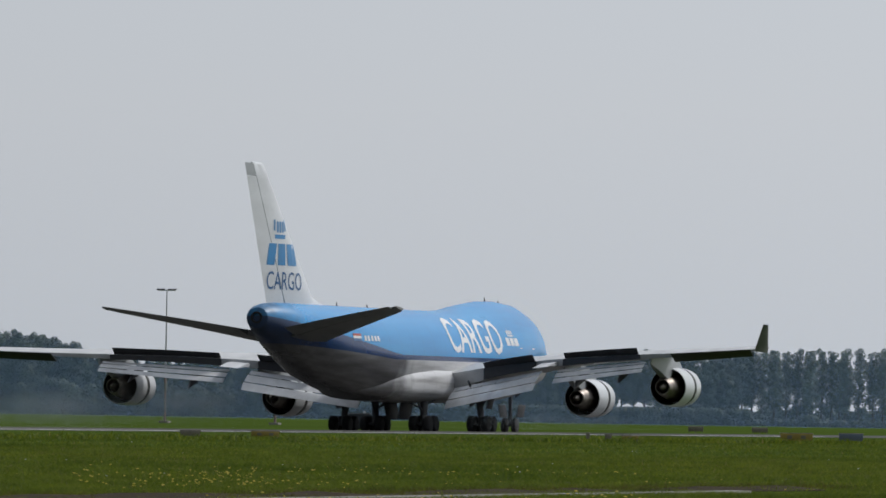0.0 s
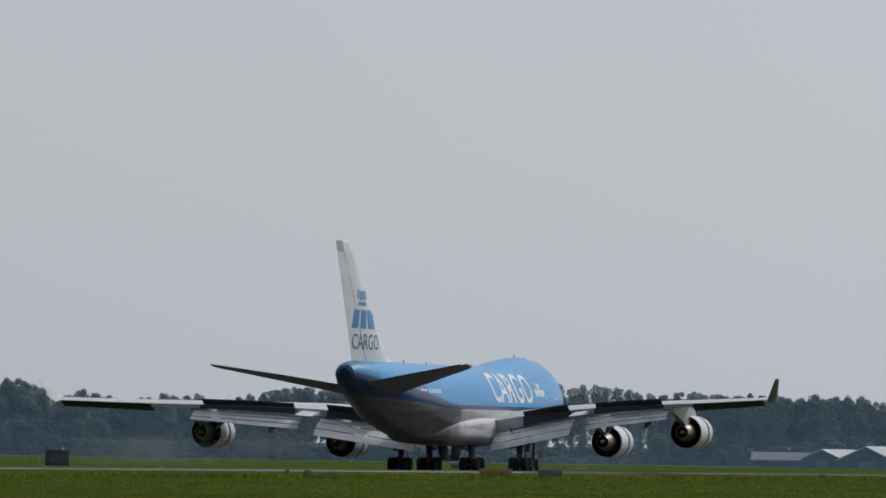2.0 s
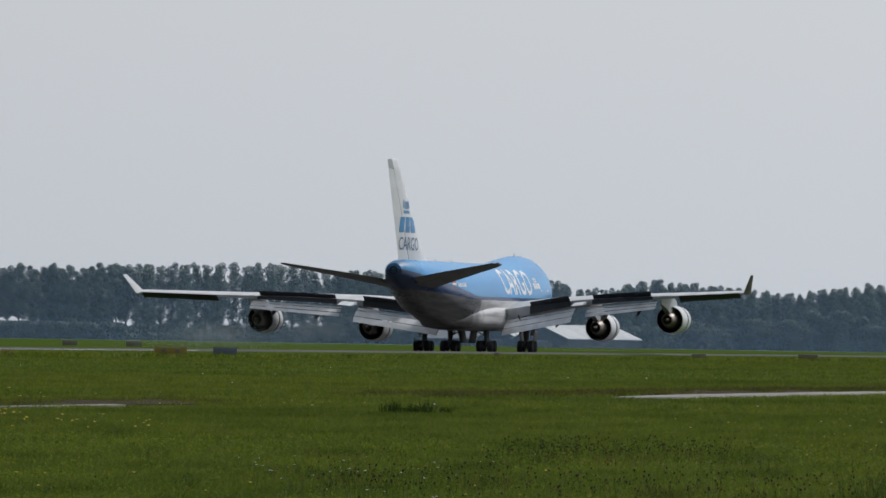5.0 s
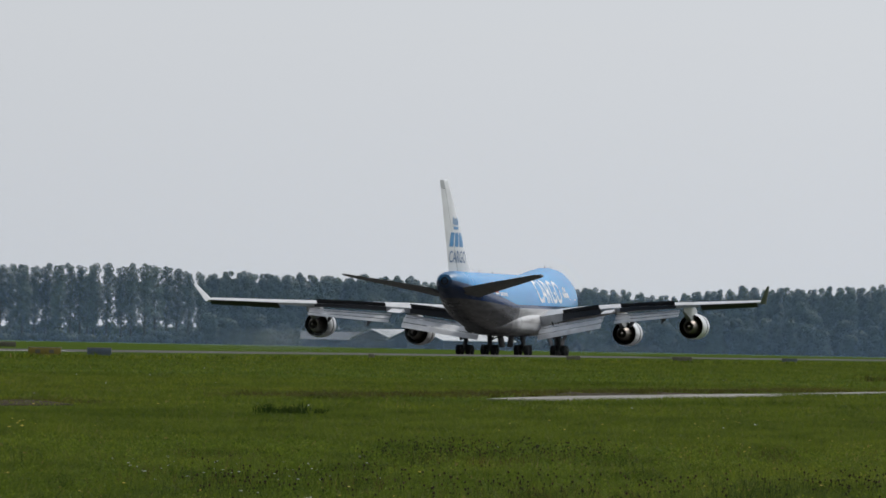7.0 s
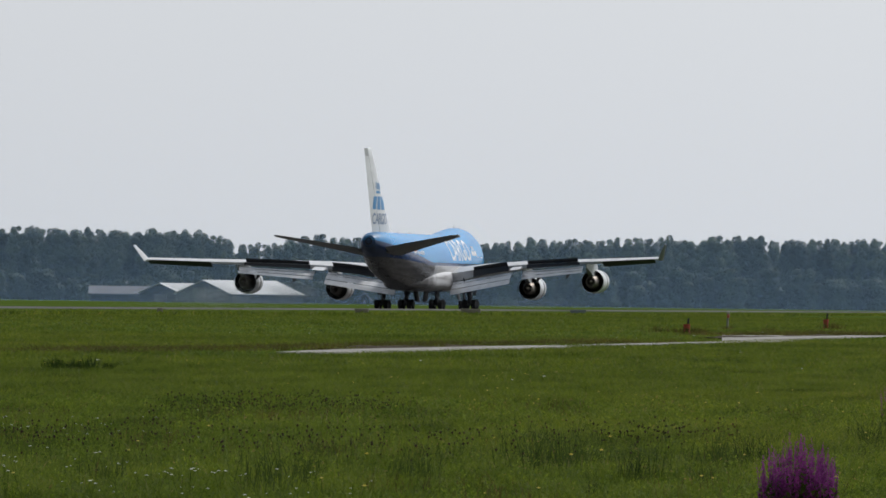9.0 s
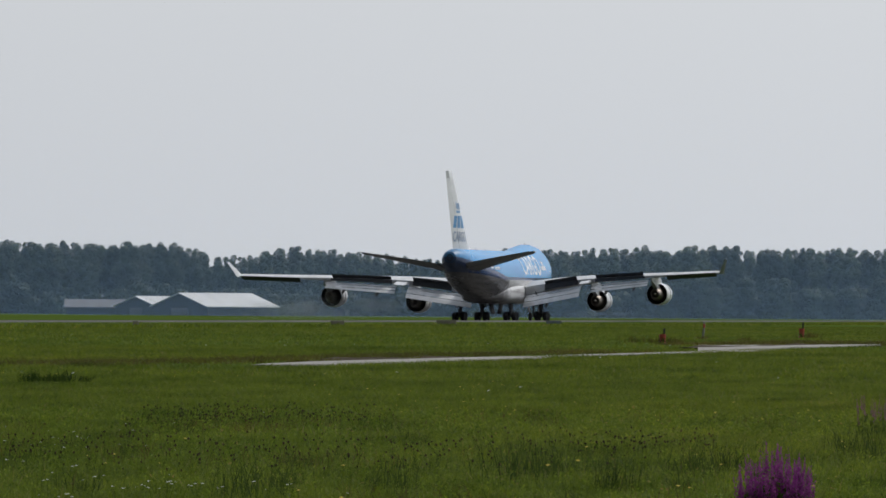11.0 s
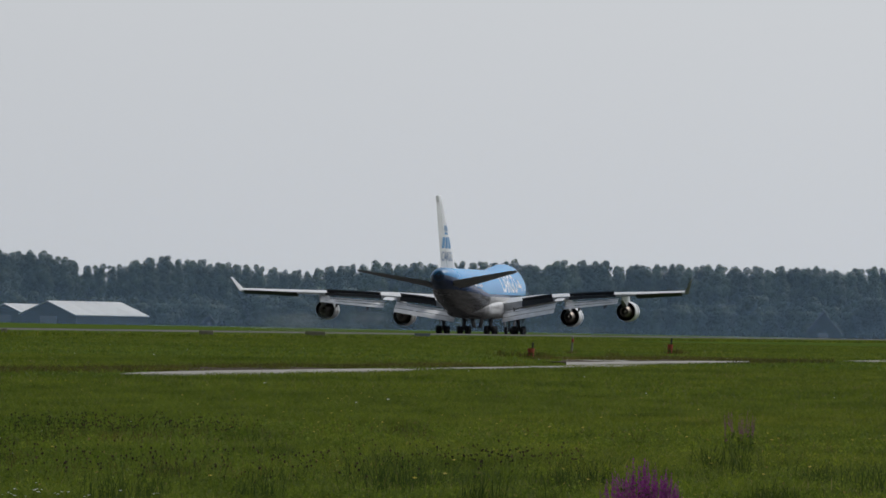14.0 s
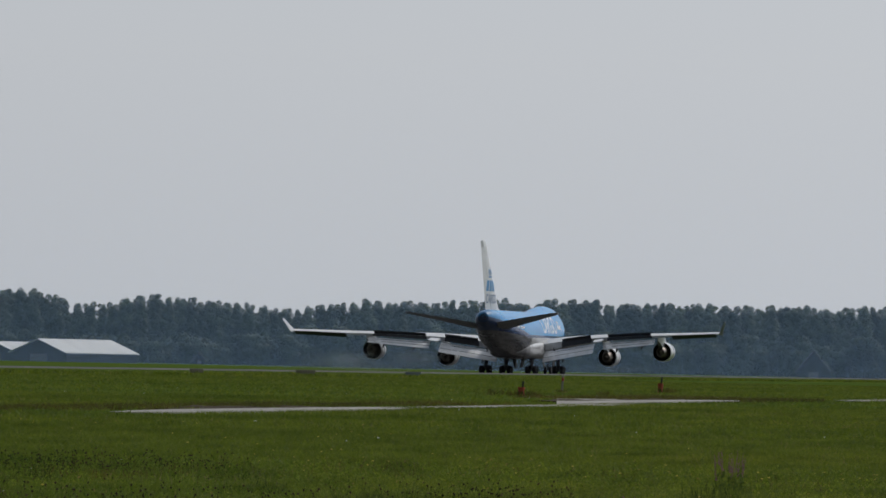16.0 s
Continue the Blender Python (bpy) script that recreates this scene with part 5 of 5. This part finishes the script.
# bearing, distance and size of the tallest weeds
TALL_WEEDS = [(*bearing(l, d).xy, k) for l, d, k in ((12.27, 64, 1.0), (12.1, 66, 0.8), (10.28, 72, 1.05), (10.1, 74, 0.9), (11.2, 67, 0.7), (9.0, 76, 0.8), (8.75, 78, 0.7), (7.7, 84, 1.0), (7.9, 88, 0.8), (7.1, 80, 0.7), (6.7, 76, 0.9), (13.5, 66, 0.6), (9.6, 70, 0.6), (6.4, 70, 0.8), (7.4, 68, 0.7))]
clumps("weeds", "tall dark green weeds standing in the grass", "weeds", TALL_WEEDS, 70, 0.16, 0.2, 0.5, 0.006, 62, WEED, 5)
SORREL = blade_mat("brown_sorrel", (0.06, 0.038, 0.018), (0.13, 0.085, 0.04), (0.2, 0.15, 0.08))
clumps("sorrel", "thin reddish-brown seed stalks among the grass", "weeds", scatter(80, 60, 112, 15, 7.0, 71, 0.5, 1.0, 0.12), 26, 0.3, 0.12, 0.3, 0.004, 72, SORREL, 6)
clumps("weeds", "scattered dark green weeds in the grass", "weeds", scatter(40, 52, 100, 17, 5.6, 63, 0.4, 0.8), 40, 0.14, 0.15, 0.4, 0.005, 64, WEED, 6)


def heads(name, label, category, places, size, height, seed, material, flat=0.35):
    """Small flower or seed heads on thin stems."""
    rng = np.random.default_rng(seed)
    V, F = [], []
    for x, y, k in places:
        h = height * k * rng.uniform(0.75, 1.2)
        r = size * rng.uniform(0.6, 1.3)
        b = len(V)
        n = 6
        V += [(x, y, h + r * flat)] + [(x + r * math.cos(2 * math.pi * i / n), y + r * math.sin(2 * math.pi * i / n), h) for i in range(n)] + [(x, y, h - r * flat)]
        F += [(b, b + 1 + i, b + 1 + (i + 1) % n) for i in range(n)] + [(b + n + 1, b + 1 + (i + 1) % n, b + 1 + i) for i in range(n)]
        b = len(V)
        lx, ly = rng.normal() * 0.3 * h, rng.normal() * 0.3 * h
        V += [(x - 0.0015 + lx, y + ly, -0.02), (x + 0.0015 + lx, y + ly, -0.02), (x + 0.0015, y, h), (x - 0.0015, y, h)]
        F.append((b, b + 1, b + 2, b + 3))
    ob = raw_mesh(name, V, F, material)
    ob.data.materials.append(HERB)
    ob.data.polygons.foreach_set("material_index", [1 if len(f) == 4 else 0 for f in F])
    return tagged(ob, label, category, kind="stuff")


FLOWER_WHITE = worn("white_petals", (0.62, 0.62, 0.55), 0.7, 0, 3.0, 0.2)
FLOWER_YELLOW = worn("yellow_petals", (0.55, 0.42, 0.02), 0.7, 0, 3.0, 0.2)
heads("white_flowers", "scattered white umbel flowers in the grass", "flowers", scatter(150, 56, 100, 15, 5.8, 31, 0.5, 1.3, 0.22), 0.014, 0.25, 32, FLOWER_WHITE, 0.2)
heads("white_flowers", "scattered white umbel flowers in the grass", "flowers", scatter(70, 130, 420, 21.5, 5.8, 33, 0.7, 1.2), 0.03, 0.2, 34, FLOWER_WHITE, 0.3)
heads("yellow_flowers", "scattered yellow flowers in the grass", "flowers", scatter(220, 50, 180, 21.5, 5.8, 35, 0.6, 1.2, 0.12), 0.018, 0.22, 36, FLOWER_YELLOW, 0.4)
heads("yellow_flowers", "scattered yellow flowers in the grass", "flowers", scatter(110, 120, 190, 20, 15.5, 37, 0.7, 1.2, 0.05), 0.03, 0.2, 38, FLOWER_YELLOW, 0.4)
heads("yellow_flowers", "scattered yellow flowers in the grass", "flowers", scatter(170, 140, 205, 20.8, 16.6, 41, 0.7, 1.2, 0.02), 0.034, 0.2, 42, FLOWER_YELLOW, 0.4)
heads("seed_heads", "dark brown seed heads over the grass", "seed heads", scatter(520, 84, 116, 13.8, 8.8, 39, 0.6, 1.3, 0.2) + scatter(420, 60, 90, 14.5, 9.2, 139, 0.6, 1.5, 0.12), 0.0115, 0.25, 40, SEED, 1.1)


def build_loosestrife(left, dist, h, spread, n, seed, mat, label, leaves=26):
    """A clump of flower spikes on leafy stems."""
    rng = np.random.default_rng(seed)
    p = bearing(left, dist)
    th = thing("loosestrife", label, "flower", Matrix.Translation(p))
    V, F, V2, F2 = [], [], [], []

    def spray(V, F, c, s, up):
        u = Vector(rng.normal(size=3)).normalized()
        w = u.cross(Vector(rng.normal(size=3))).normalized()
        b = len(V)
        for q in (-u * s, w * s * 0.6, u * s + Vector((0, 0, up)), -w * s * 0.6):
            V.append(tuple(c + q))
        F.append((b, b + 1, b + 2, b + 3))

    for _ in range(n):
        a, r = rng.uniform(0, 6.28), spread * math.sqrt(rng.random())
        foot = Vector((math.cos(a) * r * 0.7, math.sin(a) * r * 0.7, -0.02))
        hh = h * (1 - 0.2 * (r / spread) ** 2) * rng.uniform(0.88, 1.02)
        tip = Vector((math.cos(a) * r, math.sin(a) * r, hh))
        b = len(V2)
        V2 += [tuple(foot - Vector((0.004, 0, 0))), tuple(foot + Vector((0.004, 0, 0))), tuple(tip)]
        F2.append((b, b + 1, b + 2))
        ln = rng.uniform(0.18, 0.3)
        for k in range(70):
            w = rng.random() ** 0.8
            c = tip.lerp(foot, w * ln / hh)
            spray(V, F, c + Vector(rng.normal(size=3)) * (0.002 + 0.006 * w), 0.004 + 0.007 * w, 0.006)
        for k in range(leaves):
            c = tip.lerp(foot, rng.uniform(ln * 0.95 / hh, 1.0))
            spray(V2, F2, c + Vector(rng.normal(size=3)) * 0.025, 0.03, 0.02)
    for nm, vv, ff, m in (("blossom", V, F, mat), ("foliage", V2, F2, HERB)):
        ob = raw_mesh(nm, vv, ff, m)
        ob["kind"] = "stuff"
        ob.parent = th


PURPLE = blade_mat("purple_petals", (0.2, 0.03, 0.2), (0.38, 0.075, 0.37), (0.46, 0.14, 0.42))
MAUVE = blade_mat("faded_petals", (0.24, 0.10, 0.17), (0.33, 0.17, 0.24), (0.25, 0.2, 0.12))
build_loosestrife(8.40, 48, 0.82, 0.26, 120, 51, PURPLE, "bushy clump of bright purple flower spikes in the grass")
build_loosestrife(7.71, 100, 0.64, 0.26, 14, 52, MAUVE, "thin clump of faded mauve flower spikes", 7)

# ---- what moves ----
def build_mist():
    """Fine droplets blown up behind the engines, as loose specks in soft puffs."""
    rng = np.random.default_rng(77)
    V = []
    for cx, cy, cz, rx, ry, rz, n in ((-24.5, -46, 1.9, 4.5, 7, 1.0, 62000), (-14.8, -40, 2.2, 3.0, 5, 1.0, 46000), (17.0, -48, 0.8, 6.0, 9, 0.6, 9000), (-19, -62, 0.9, 10.0, 14, 0.6, 16000)):
        c = rng.normal(size=(n, 3)) * np.array((rx, ry, rz)) * 0.6 + np.array((cx, cy, cz))
        c[:, 2] = np.maximum(np.abs(c[:, 2]), 0.25)
        u = rng.normal(size=(n, 3))
        u /= np.linalg.norm(u, axis=1)[:, None]
        w = np.cross(u, rng.normal(size=(n, 3)))
        w /= np.linalg.norm(w, axis=1)[:, None]
        k = 0.011
        V.append(np.stack([c - u * k, c + w * k, c + u * k, c - w * k], 1).reshape(-1, 3))
    V = np.concatenate(V)
    F = np.arange(len(V)).reshape(-1, 4)
    return tagged(raw_mesh("spray_mist", V.tolist(), F.tolist(), MIST), "faint grey mist blown up behind the engines", "mist", kind="stuff")


MIST = blade_mat("water_mist", (0.38, 0.43, 0.52), (0.5, 0.55, 0.63), (0.55, 0.58, 0.62))
mist = build_mist()

AIRCRAFT_Y = [
    (0, 591.87), (0.5, 617.77), (1, 642.64), (1.5, 666.16), (2, 688.78), (2.5, 710.75), (3, 732.32), (3.5, 753.68), (5.8, 851.65),
    (6, 859.69), (6.5, 879.47), (7, 898.89), (7.5, 917.88), (8, 936.53), (8.5, 954.86), (9, 972.91), (9.2, 980.0), (11.3, 1049.45),
    (11.5, 1055.84), (12, 1071.52), (12.5, 1086.55), (13, 1100.85), (13.5, 1114.52), (14, 1127.59), (14.5, 1139.99), (15, 1151.72),
    (15.5, 1162.68), (16, 1172.76),
]


def motions():
    walk(aircraft, [(t, pose(RUNWAY_X, y, 0.22, 0, -0.743, 0)) for t, y in AIRCRAFT_Y])
    walk(mist, [(t, pose(RUNWAY_X, y, 0.22, 0, -0.743, 0)) for t, y in AIRCRAFT_Y])


motions()
